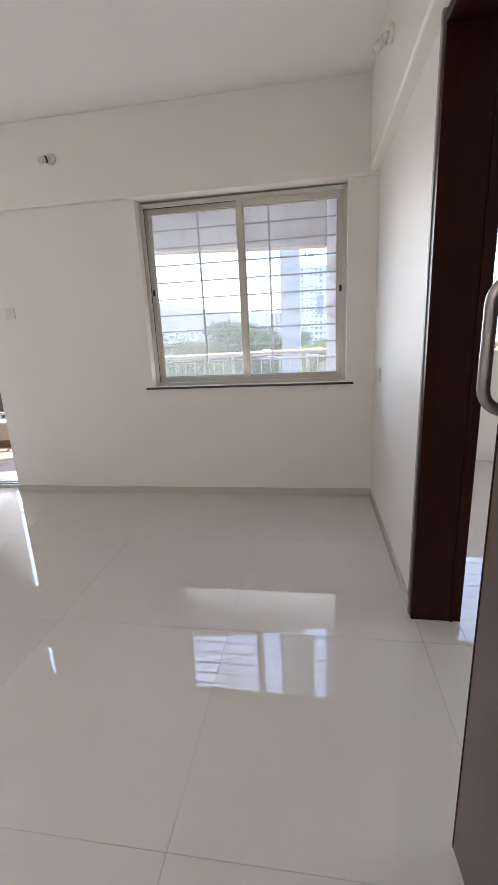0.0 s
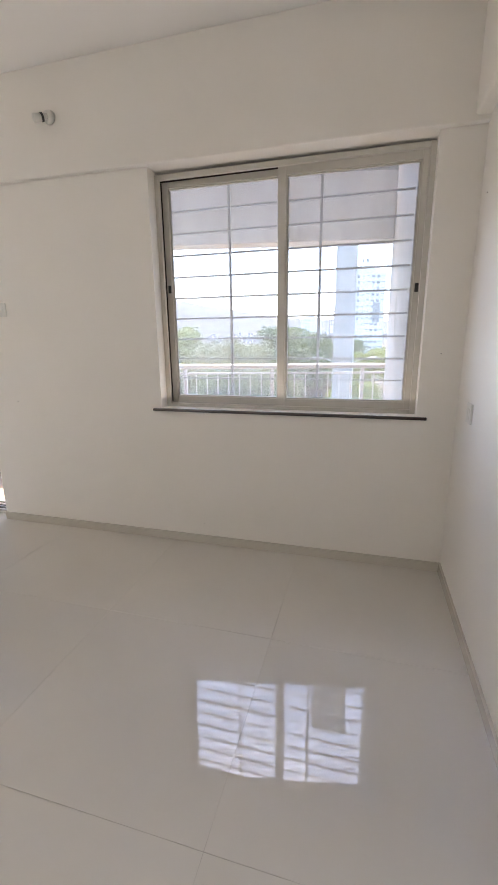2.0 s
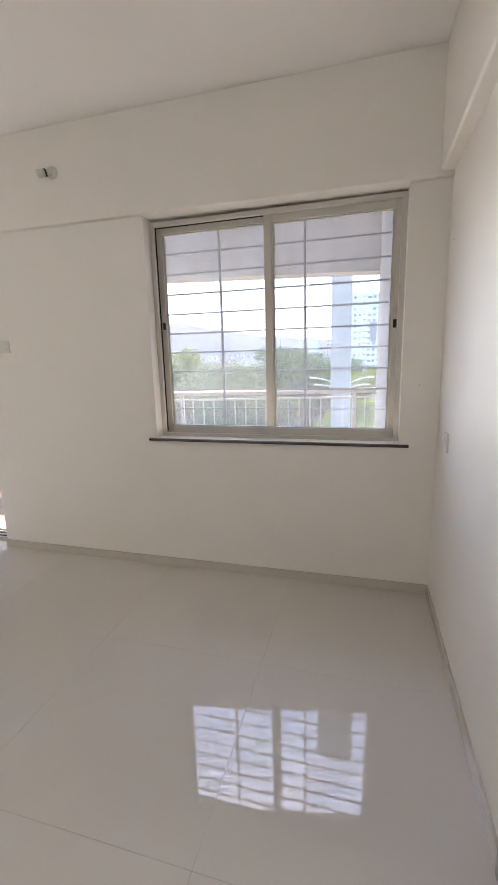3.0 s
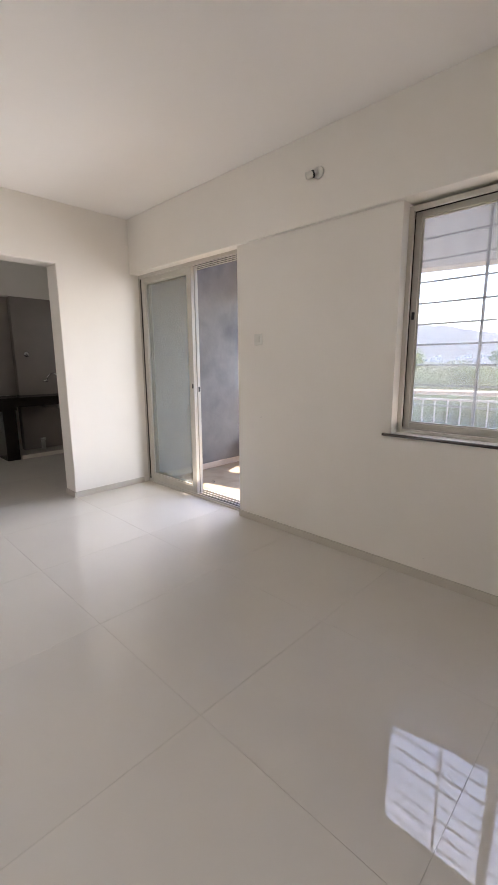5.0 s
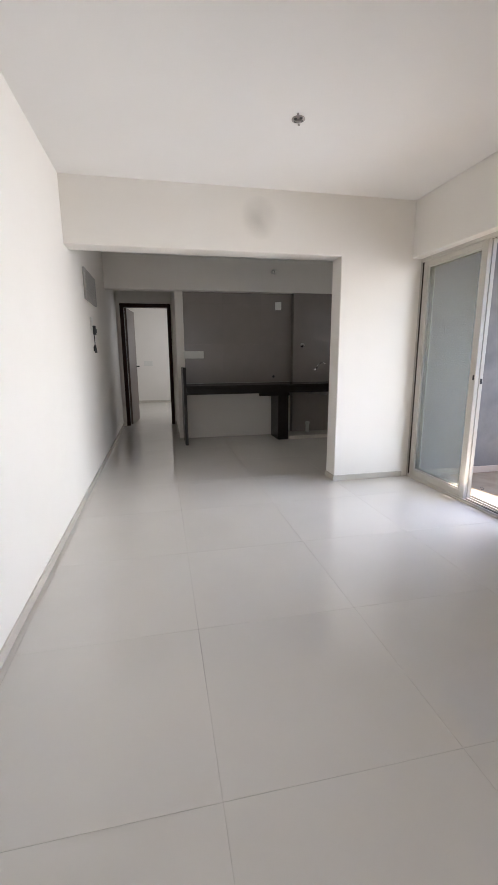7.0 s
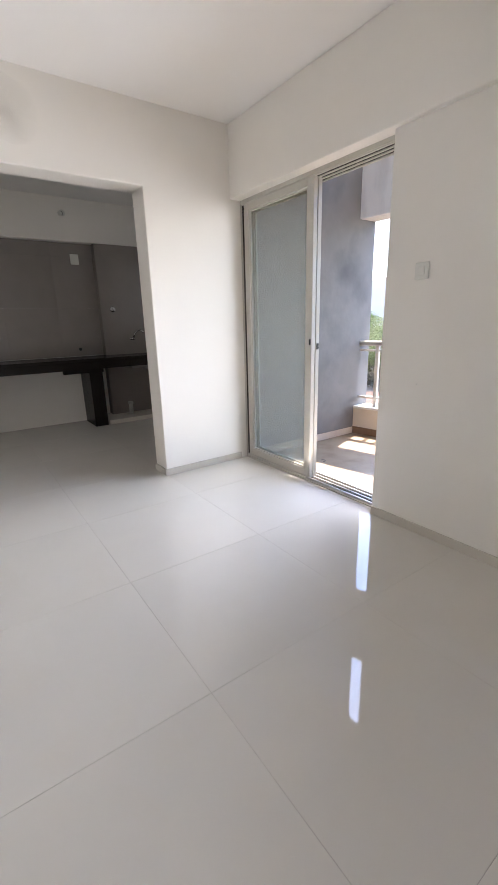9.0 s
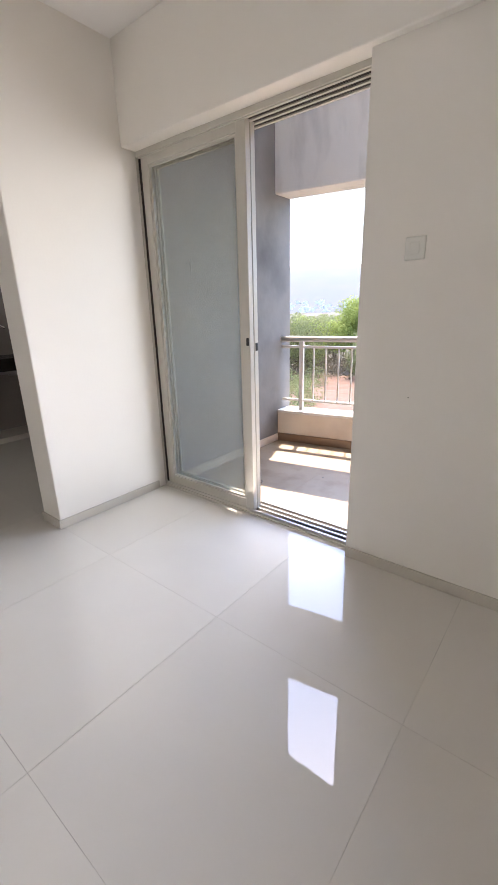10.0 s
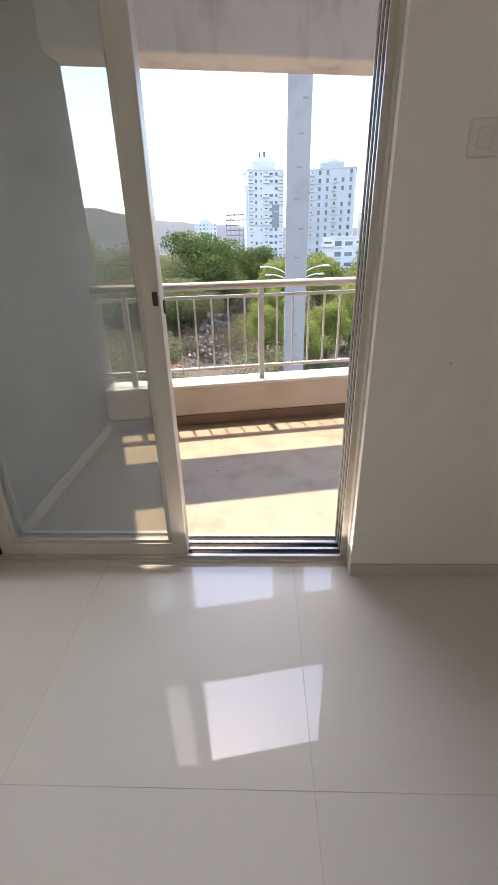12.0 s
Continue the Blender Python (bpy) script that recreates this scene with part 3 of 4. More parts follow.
hp = [(0.0, 0.834, 1.302), (-0.010, 0.834, 1.302), (-0.019, 0.834, 1.302)] + [(-0.019 - 0.038 * math.sin(a), 0.834, 1.264 + 0.038 * math.cos(a)) for a in (0.26, 0.52, 0.79, 1.05, 1.31, 1.57)]
hb = [(x, y, 2.398 - z) for x, y, z in reversed(hp)]
part("pull_handle", pipe(hp + hb, 0.0100, 12), M_STEEL, ent, "D-shaped brushed steel pull handle", smooth=True)
part("lock_plate", box(-0.004, 0, 0.82, 0.87, 1.065, 1.11, 0.001), M_STEEL, ent, "small steel lock plate")
fe = thing("door_3", "dark brown lining of the entrance doorway", "door frame", kind="structure")
part("jamb", box(EX0, EX0 + 0.05, YB - 0.21, YB + 0.01, 0, 2.10, 0.002), M_WOOD, fe)
part("jamb", box(EX1 - 0.005, EX1 + 0.02, YB - 0.21, YB + 0.01, 0, 2.10, 0.002), M_WOOD, fe)
part("head", box(EX0, EX1, YB - 0.21, YB + 0.01, 2.10, 2.15, 0.002), M_WOOD, fe)

fb = thing("door_4", "dark brown door frame at the passage end", "door frame", kind="structure")
part("jamb", box(XP - 0.13, XP + 0.015, 0.28, 0.345, 0, 2.22, 0.003), M_WOOD, fb)
part("jamb", box(XP - 0.13, XP + 0.015, 1.115, 1.18, 0, 2.22, 0.003), M_WOOD, fb)
part("head", box(XP - 0.13, XP + 0.015, 0.345, 1.115, 2.155, 2.22, 0.003), M_WOOD, fb)
bd = thing("bedroom_door", "half-open laminated bedroom door with a lever handle", "door", m=Matrix.Translation((XP - 0.10, 0.35, 0)) @ Matrix.Rotation(radians(-7), 4, "Z"))
part("leaf", box(-0.75, 0, -0.0, 0.036, 0.008, 2.15, 0.002), M_LEAF, bd)
h = part("handle_plate", box(-0.70, -0.665, 0.036, 0.042, 0.98, 1.16, 0.002), M_STEEL, bd)
part("lever", pipe([(-0.683, 0.042, 1.09), (-0.683, 0.085, 1.09), (-0.67, 0.095, 1.09), (-0.58, 0.095, 1.09)], 0.012), M_RUBBER, h, "dark lever", smooth=True)

# ---- kitchen ----
CT = thing("kitchen_counter", "black granite kitchen platform with a front fascia", "kitchen counter")
part("worktop", box(XK, -5.76, 1.30, YK, 0.822, 0.86, 0.006), M_GRANITE, CT)
part("fascia", box(-5.80, -5.765, 1.30, YK, 0.735, 0.822, 0.003), M_GRANITE, CT)
part("fascia_drop", box(-5.84, -5.80, 2.37, 2.84, 0.69, 0.822, 0.003), M_GRANITE, CT)
part("support", box(-6.30, -5.86, 2.68, 2.84, 0.0, 0.735, 0.004), M_GRANITE, CT)
part("side_panel", box(XK, -5.77, 1.255, 1.297, 0.0, 1.12, 0.004), M_GRANITE, CT)
structure("kitchen_plinth", box(-6.35, -5.86, 2.86, YK, 0, 0.055, 0.004), M_SKIRT, "low pale stone plinth below the sink", "plinth")
structure("pipe_duct", box(XK, XK + 0.13, 3.02, YK, 0.0, 2.225, 0.004), M_KTILE, "tiled pipe duct behind the kitchen sink", "wall")
sink = thing("kitchen_sink", "steel sink bowl hung below the counter", "sink", m=Matrix.Translation((-6.02, 3.48, 0.822)))
bm = bmesh.new()
add_box(bm, -0.20, 0.20, -0.27, 0.27, -0.12, -0.11, 0.004)
for r in ((-0.20, -0.19, -0.27, 0.27), (0.19, 0.20, -0.27, 0.27), (-0.19, 0.19, -0.27, -0.26), (-0.19, 0.19, 0.26, 0.27)):
    add_box(bm, *r, -0.11, 0.0)
part("bowl", bm, M_STEEL, sink)
part("drain", tube((0, 0, -0.16), (0, 0, -0.11), 0.045), M_STEEL, sink, smooth=True)
tap = thing("wall_tap", "chrome wall-mounted kitchen tap with swivel spout", "tap", m=Matrix.Translation((XK + 0.13, 3.42, 1.06)))
part("body", tube((0, -0.03, 0), (0.07, -0.03, 0), 0.018), M_CHROME, tap, smooth=True)
part("spout", pipe([(0.06, -0.03, 0), (0.07, -0.01, 0.06), (0.09, 0.02, 0.10), (0.14, 0.05, 0.11), (0.19, 0.07, 0.085)], 0.011), M_CHROME, tap, smooth=True)
part("knob", tube((0.05, -0.07, 0.0), (0.05, -0.035, 0.0), 0.016), M_CHROME, tap, smooth=True)
valve = thing("wall_valve", "small chrome angle valve on the tiled duct", "valve", m=Matrix.Translation((XK + 0.13, 3.17, 1.44)))
part("flange", tube((0, 0, 0), (0.012, 0, 0), 0.035), M_CHROME, valve, smooth=True)
part("stem", tube((0.012, 0, 0), (0.06, 0, 0), 0.013), M_CHROME, valve, smooth=True)
part("outlet", tube((0.045, -0.05, 0), (0.045, 0, 0), 0.010), M_CHROME, valve, smooth=True)
waste = thing("waste_pipe", "short grey waste pipe rising beside the wall", "pipe", m=Matrix.Translation((-6.10, 3.24, 0.055)))
part("pipe", tube((0, 0, 0), (0, 0, 0.14), 0.028), M_LOUVRE, waste, smooth=True)
part("collar", tube((0, 0, 0.14), (0, 0, 0.17), 0.035), M_LOUVRE, waste, smooth=True)


def plate(name, label, m, w, h, n, category="switch"):
    """A wall plate; its face looks along -y."""
    t = thing(name, label, category, m=m)
    part("plate", box(-w / 2, w / 2, -0.009, 0, -h / 2, h / 2, 0.004), M_PLASTIC, t)
    sw = (w - 0.03) / n
    for k in range(n):
        x = -w / 2 + 0.015 + sw * (k + 0.5)
        part("rocker", box(x - sw * 0.36, x + sw * 0.36, -0.0115, -0.009, -h / 2 + 0.02, h / 2 - 0.02, 0.002), M_PLASTIC, t)
    return t


FACE_X = Matrix.Rotation(radians(90), 4, "Z")     # faces +x
FACE_NX = Matrix.Rotation(radians(-90), 4, "Z")   # faces -x
plate("switch_board", "white kitchen switch board on grey wall tiles", Matrix.Translation((XK + 0.011, 1.46, 1.30)) @ FACE_X, 0.30, 0.11, 5)
plate("socket_outlet", "white socket plate high on the kitchen tiles", Matrix.Translation((XK + 0.011, 2.80, 2.04)) @ FACE_X, 0.10, 0.12, 1, "socket")
plate("light_switch", "white switch plate on the window wall", Matrix.Translation((-1.895, YF, 1.472)), 0.08, 0.085, 1)
plate("wall_socket", "white switch plate near the corner", Matrix.Translation((XE, 3.15, 0.94)) @ FACE_NX, 0.085, 0.09, 2)
plate("bedroom_switch", "white switch plate on the bedroom wall", Matrix.Translation((-12.0, 0.62, 1.10)) @ FACE_X, 0.24, 0.14, 3)
hole = tagged(part("pipe_hole", tube((XK + 0.0105, 2.73, 0.95), (XK + 0.0145, 2.73, 0.95), 0.02), M_RUBBER), "small black capped hole in the kitchen tiles", "pipe cap")


def bulb_holder(m, label, bare=False):
    t = thing("bulb_holder", label, "light fitting", "empty bulb holders", m)
    part("base", tube((0, 0, 0), (0, -0.018, 0), 0.036, 0.030, 16), M_PLASTIC, t, smooth=True)
    part("neck", tube((0, -0.018, 0), (-0.018, -0.036, -0.010), 0.014), M_PLASTIC, t, smooth=True)
    part("ring", tube((-0.017, -0.034, -0.0095), (-0.024, -0.042, -0.013), 0.0225), M_PLASTIC if bare else M_RUBBER, t, "" if bare else "black ring", smooth=True)
    part("cup", tube((-0.023, -0.041, -0.0125), (-0.046, -0.070, -0.026), 0.0195, 0.023), M_PLASTIC, t, smooth=True)
    if bare:
        part("socket", tube((-0.0455, -0.0694, -0.0257), (-0.0475, -0.0719, -0.0268), 0.0185), M_RUBBER, t, "dark socket opening", smooth=True)
    return t


bulb_holder(Matrix.Translation((-1.345, YF - 0.035, 2.455)), "empty white bulb holder on the lintel beam")
bulb_holder(Matrix.Translation((0.782, 2.70, 2.50)) @ FACE_NX, "empty white bulb holder with a dark socket on the side beam", True)
bulb_holder(Matrix.Translation((XK + 0.12, 2.70, 2.53)) @ FACE_X, "empty white bulb holder on the kitchen beam")

fan = thing("fan_box", "round metal ceiling box with a fan hook", "ceiling box", m=Matrix.Translation((-2.56, 1.85, ZC)) @ Matrix.Rotation(1.2, 4, "Z") @ Matrix.Diagonal((0.8, 0.8, 0.8, 1)))
part("rim", tube((0, 0, -0.006), (0, 0, 0.0), 0.052, seg=24), M_STEEL, fan, smooth=True)
for k in range(4):
    a = math.pi / 2 * k
    part("opening", tube((0.03 * math.cos(a + 0.785), 0.03 * math.sin(a + 0.785), -0.008), (0.03 * math.cos(a + 0.785), 0.03 * math.sin(a + 0.785), -0.006), 0.013), M_RUBBER, fan)
part("hook", pipe([(-0.025, 0, -0.006), (-0.02, 0, -0.014), (0, 0, -0.02), (0.02, 0, -0.014), (0.025, 0, -0.006)], 0.006), M_STEEL, fan, smooth=True)
for s in (-1, 1):
    part("screw", tube((0, s * 0.075, -0.01), (0, s * 0.075, 0), 0.009), M_STEEL, fan, smooth=True)

vent = thing("wall_vent", "grey louvred vent high on the dining wall", "vent")
part("backing", box(-5.22, -4.48, YB, YB + 0.004, 1.86, 2.17), M_LOUVRE, vent)
bm = bmesh.new()
for r in ((-5.22, -5.19, 1.86, 2.17), (-4.51, -4.48, 1.86, 2.17), (-5.19, -4.51, 2.14, 2.17), (-5.19, -4.51, 1.86, 1.89)):
    add_box(bm, r[0], r[1], YB + 0.004, YB + 0.02, r[2], r[3], 0.002)
part("frame", bm, M_LOUVRE, vent)
me_slat = put(box(-5.19, -4.51, YB + 0.005, YB + 0.016, -0.011, 0.011, 0.002), "slat", M_LOUVRE)
for k in range(8):
    part("slat", me_slat, M_LOUVRE, vent).location = (0, 0, 1.908 + k * 0.031)
ic = thing("intercom", "black wall intercom handset with a dangling cord", "intercom", m=Matrix.Translation((-4.74, YB, 1.60)))
part("base", box(-0.035, 0.035, 0, 0.022, -0.03, 0.10, 0.005), M_PLASTIC, ic)
part("handset", boxes([(-0.03, 0.03, 0.022, 0.05, -0.085, 0.012), (-0.022, 0.022, 0.05, 0.058, -0.065, -0.02)], 0.005), M_RUBBER, ic, "black handset block")
part("cord", pipe([(0.0, 0.03, -0.085), (0.008, 0.03, -0.13), (-0.004, 0.03, -0.17), (0.006, 0.03, -0.20)], 0.005), M_RUBBER, ic, "thin black cord", smooth=True)
part("plug", pipe([(-0.035, 0.03, -0.275), (-0.015, 0.03, -0.235), (0.012, 0.03, -0.205), (0.04, 0.03, -0.225), (0.045, 0.03, -0.26)], 0.013), M_RUBBER, ic, "black dangling plug", smooth=True)

# ---- outdoors ----
GZ = -10.0
bm = bmesh.new()
bmesh.ops.create_grid(bm, x_segments=2, y_segments=2, size=4000)
for v in bm.verts:
    v.co.z = GZ
structure("ground", bm, M_DIRT, "dry earth and scrub far below the flat", "ground")
structure("building_below", box(-12.2, 4.4, -1.7, 3.6, GZ, -0.36), M_PARA, "painted storeys below the flat", "building")


def polar(az, d, z=GZ):
    return Vector((-2.4 + d * math.sin(radians(az)), 2.0 + d * math.cos(radians(az)), z))


bm = bmesh.new()
bmesh.ops.create_grid(bm, x_segments=16, y_segments=12, size=1)
for v in bm.verts:
    v.co = Vector((v.co.x * 16 + noise.noise(v.co * 3) * 2, v.co.y * 12, 0.25 * noise.noise(v.co * 5)))
patch = structure("earth_patch", bm, M_ORANGE, "bare orange earth clearing between trees", "ground")
patch.matrix_world = Matrix.Translation(polar(-25, 58) + Vector((0, 0, 0.12)))

COL = Vector((-0.79, 24.8, GZ))
bm = box(-0.53, 0.53, -0.35, 0.35, 0, 29.5, 0.05)
add_box(bm, -1.1, 1.1, -0.6, 0.6, 29.5, 34.6, 0.18)
col = structure("concrete_column", bm, M_COLUMN, "tall plain grey concrete column with a wide head", "column")
col.matrix_world = Matrix.Translation(COL) @ Matrix.Rotation(radians(-2), 4, "Z")
part("hoop", pipe([(1.12 * math.cos(a), 0, 34.2 + 1.15 * math.sin(a)) for a in [k * math.pi / 16 for k in range(17)]], 0.05, 8), M_COLUMN, col, "curved metal hoop on the column head", smooth=True)
me_mark = put(box(-0.13, 0.13, -0.006, 0.0, -0.035, 0.035, 0.004), "patch_mark", M_MARK)
for k in range(14):
    part("patch_mark", me_mark, M_MARK, col).location = (random.uniform(-0.17, 0.28), -0.35, 4.4 + k * 1.25)

# trees
rng = np.random.RandomState(5)


def crown_mesh(name, lobes, n, size, material, seed):
    """Many small leaf clumps, thick near the surface of uneven lobes, with gaps."""
    r = np.random.RandomState(seed)
    vs, fs = [], []
    vol = np.array([l[3] ** 2 for l in lobes])
    for c in r.choice(len(lobes), n, p=vol / vol.sum()):
        x, y, z, rad = lobes[c]
        d = r.normal(size=3)
        d /= np.linalg.norm(d)
        rr = rad * (1 - 0.45 * r.rand() ** 2) * (1 + 0.22 * math.sin(5 * d[0] + 3 * d[2] + seed) * math.cos(4 * d[1]))
        p = np.array((x, y, z)) + d * rr * np.array((1, 1, 0.8))
        nrm = d + r.normal(size=3) * 0.55
        nrm /= np.linalg.norm(nrm)
        t = np.cross(nrm, r.normal(size=3))
        t /= np.linalg.norm(t) + 1e-6
        b = np.cross(nrm, t)
        s = size * r.uniform(0.5, 1.2)
        i = len(vs)
        vs += [tuple(p + t * s), tuple(p + b * s * 0.55 + nrm * s * 0.15), tuple(p - t * s), tuple(p - b * s * 0.55 + nrm * s * 0.15)]
        fs.append((i, i + 1, i + 2, i + 3))
    me = bpy.data.meshes.new(name)
    me.from_pydata(vs, [], fs)
    me.materials.append(material)
    return me


def tree_kind(label, height, spread, material, seed, n=5200, size=0.30):
    r = random.Random(seed)
    t = thing("tree", label, "tree")
    bm = bmesh.new()
    th = height * 0.30
    add_tube(bm, (0, 0, -0.3), (0.1, 0.05, th), 0.035 * height, 0.02 * height, 10)
    lobes = [(0, 0, height * 0.72, spread * 0.55), (0, 0, height * 0.40, spread * 0.5)]
    for k in range(12):
        a = 0.785 * k + r.uniform(-0.3, 0.3)
        q = spread * r.uniform(0.42, 0.70)
        e = Vector((q * math.cos(a), q * math.sin(a), height * r.uniform(0.26, 0.86)))
        add_tube(bm, (0.1, 0.05, th * r.uniform(0.75, 1.0)), e, 0.013 * height, 0.004 * height, 6)
        lobes.append((e.x, e.y, e.z, spread * r.uniform(0.28, 0.46)))
    part("trunk", bm, M_BARK, t)
    part("crown", crown_mesh("crown", lobes, n, size, material, seed), material, t)
    return t


PROTO = [
    tree_kind("broad dark green leafy tree beyond the balcony", 12.0, 6.0, M_LEAFA, 1, 20000, 0.17),
    tree_kind("pale olive scrubby tree beyond the balcony", 9.0, 5.5, M_LEAFB, 2, 18000, 0.14),
    tree_kind("bright yellow-green tree beyond the balcony", 9.0, 3.6, M_LEAFC, 3, 15000, 0.13),
]
PLACES = [
    (0, -7.9, 74, 1.20), (0, -4.4, 84, 0.74), (1, -9.6, 62, 0.84), (1, -13.5, 70, 0.92), (0, -2.6, 95, 0.95), (0, -0.2, 100, 0.98),
    (2, 1.6, 64, 1.15), (2, 7.2, 72, 1.15), (2, 3.6, 50, 0.80), (2, 8.6, 44, 0.72), (2, 11.6, 50, 0.92), (2, 0.2, 46, 0.66), (2, 6.0, 40, 0.62),
    (1, -18.5, 78, 1.02), (2, -24.4, 82, 1.62), (2, -30.5, 80, 1.15), (1, -27.0, 95, 1.05), (1, -21.0, 70, 0.90), (0, -18.2, 60, 0.62),
    (1, -33, 70, 1.2), (1, -37, 80, 1.3), (0, -41, 90, 1.1), (2, 13.5, 60, 1.1), (0, 16, 75, 1.0), (1, 19, 70, 1.1), (1, -16.5, 98, 1.3), (1, -12, 110, 1.1),
    (0, -15.5, 62, 0.58), (0, -11.5, 62, 0.45),
]
for i, (k, az, d, s) in enumerate(PLACES):
    m = Matrix.Translation(polar(az, d)) @ Matrix.Rotation(i * 1.7, 4, "Z") @ Matrix.Diagonal((s, s, s, 1))
    src = PROTO[k]
    if src.get("used"):
        t = copy_thing(src, m)
        t.scale = (s, s, s)
    else:
        src["used"] = 1
        src.matrix_world = m
for t in PROTO:
    del t["used"]

# scrub and far woods
lob = []
for k in range(420):
    az, d = rng.uniform(-48, 26), rng.uniform(95, 420)
    p = polar(az, d)
    h = rng.uniform(3, 7.5)
    lob.append((p.x, p.y, GZ + h * 0.55, h * 0.75))
me = crown_mesh("far_woods", lob, 90000, 0.55, M_LEAFB, 8)
tagged(part("far_woods", me, M_LEAFB), "hazy olive woods stretching to the hills", "woods", kind="stuff")
lob = []
for k in range(110):
    p = polar(rng.uniform(-40, 16), rng.uniform(68, 92))
    h = rng.uniform(1.2, 3.6)
    lob.append((p.x, p.y, GZ + h * 0.4, h))
me = crown_mesh("undergrowth", lob, 52000, 0.17, M_DRY, 10)
tagged(part("undergrowth", me, M_DRY), "dry brown undergrowth between the trees", "scrub", kind="stuff")
lob = []
for k in range(260):
    az, d = rng.uniform(-34, 15), rng.uniform(34, 66)
    if -29 < az < -20 or -13 < az < -3:
        continue
    p = polar(az, d)
    h = rng.uniform(0.6, 2.2)
    lob.append((p.x, p.y, GZ + h * 0.5, h))
me = crown_mesh("scrub", lob, 60000, 0.13, M_LEAFB, 9)
tagged(part("scrub", me, M_LEAFB), "low olive scrub on the dry ground", "scrub", kind="stuff")

lob = []
for k in range(120):
    p = polar(rng.uniform(-15, -3), rng.uniform(43, 64))
    h = rng.uniform(0.3, 1.3)
    lob.append((p.x, p.y, GZ + h * 0.5, h))
me = crown_mesh("dry_brush", lob, 26000, 0.10, M_DRY, 12)
tagged(part("dry_brush", me, M_DRY), "dry brown brush round the rubble", "scrub", kind="stuff")

# street lamp with paired arms, just behind the concrete column
sl = thing("street_lamp", "slim white street lamp with paired curved arms", "street lamp", m=Matrix.Translation(COL + Vector((0, 0.75, 0))))
part("pole", tube((0, 0, 0), (0, 0, -0.75 - GZ), 0.09, 0.06, 10), M_TOWER, sl, smooth=True)
for s in (-1, 1):
    for dz, q in ((0.0, 1.0), (-0.20, 0.82)):
        arc = [(s * q * 1.75 * (1 - math.cos(a)), 0, dz - 0.85 - GZ + 1.1 * math.sin(a) * q) for a in [k * 0.2 for k in range(8)]]
        part("arm", pipe(arc, 0.026, 8), M_TOWER, sl, smooth=True)
        e = arc[-1]
        part("lamp_head", box(min(e[0], e[0] + s * 0.35), max(e[0], e[0] + s * 0.35), -0.08, 0.08, e[2] - 0.05, e[2] + 0.03, 0.02), M_TOWER, sl)

# rubble heap
bm = bmesh.new()
for k in range(1500):
    az, d = rng.normal(-8.0, 4.4), rng.uniform(42, 68)
    p = polar(az, d)
    s = rng.uniform(0.07, 0.20) if rng.rand() < 0.85 else rng.uniform(0.2, 0.5)
    hgt = 1.6 * math.exp(-((az + 7.5) / 3.0) ** 2)
    m = Matrix.Translation(p + Vector((0, 0, hgt * rng.rand()))) @ Euler(rng.uniform(0, 3, 3)).to_matrix().to_4x4() @ Matrix.Diagonal((s, s * 0.7, s * 0.5, 1))
    bmesh.ops.create_cube(bm, size=1, matrix=m)
tagged(part("rubble_heap", bm, M_RUBBLE), "grey heap of broken concrete rubble", "rubble", kind="stuff")

# far buildings


def tower(name, label, az, d, w, dep, top, material, cols, rows, z_first, turn=0.0, win=(1.6, 1.5), crown=True):
    t = thing(name, label, "building", m=Matrix.Translation(polar(az, d)) @ Matrix.Rotation(radians(turn - az), 4, "Z"))
    H = top - GZ
    part("wall", box(-w / 2, w / 2, 0, dep, 0, H), material, t)
    if crown:
        part("roof_block", boxes([(-w * 0.28, w * 0.22, dep * 0.2, dep * 0.8, H, H + w * 0.13), (-w * 0.1, w * 0.1, dep * 0.3, dep * 0.6, H + w * 0.13, H + w * 0.2)]), material, t)
    part("cornice", box(-w / 2 - 0.3, w / 2 + 0.3, -0.3, dep, H - 0.6, H), material, t)
    kinds = [put(box(-win[0] * q / 2, win[0] * q / 2, -0.02, 0.3, -win[1] * s / 2, win[1] * s / 2), "window", M_WINDARK) for q, s in ((1.0, 1.0), (0.7, 1.0), (1.15, 0.8), (0.55, 0.6))]
    me_s = put(box(-win[0] * 0.75, win[0] * 0.75, -0.5, 0.0, -0.1, 0.1), "ledge", material)
    me_b = put(boxes([(-win[0] * 0.95, win[0] * 0.95, -1.3, 0.0, -0.15, 0.1), (-win[0] * 0.95, win[0] * 0.95, -1.3, -1.15, 0.1, 0.9)]), "balcony", material)
    r = random.Random(cols * 31 + rows)
    column_kind = [r.choice((0, 0, 1, 2, 3)) for i in range(cols)]
    for i in range(cols):
        x = -w / 2 + w * (i + 0.5) / cols
        for j in range(rows):
            z = z_first - GZ + (H - 2.2 - (z_first - GZ)) * j / (rows - 1)
            if r.random() < 0.07:
                continue
            part("window", kinds[column_kind[i]], M_WINDARK, t).location = (x, 0, z)
            if i % 3 == 0:
                part("balcony", me_b, material, t).location = (x, 0, z - win[1] * 0.55)
            elif r.random() < 0.5:
                part("ledge", me_s, material, t).location = (x, 0, z - win[1] * 0.7)
    return t


tl = tower("apartment_tower", "tall white apartment tower with many windows", 0.5, 255, 19.0, 16, 37, M_TOWER, 7, 13, -4, 12)
part("bay", boxes([(-10.6, -9.4, 2, 8, 0, 40), (-6.5, 5.0, 1.0, 9, 47, 50.5), (-4, 2.5, 2, 8, 50.5, 52.5)]), M_TOWER, tl)
part("tank", boxes([(-3.2, -2.2, 3, 4, 52.5, 54.8), (-0.8, 0.2, 3, 4, 52.5, 54.8)]), M_WINDARK, tl)
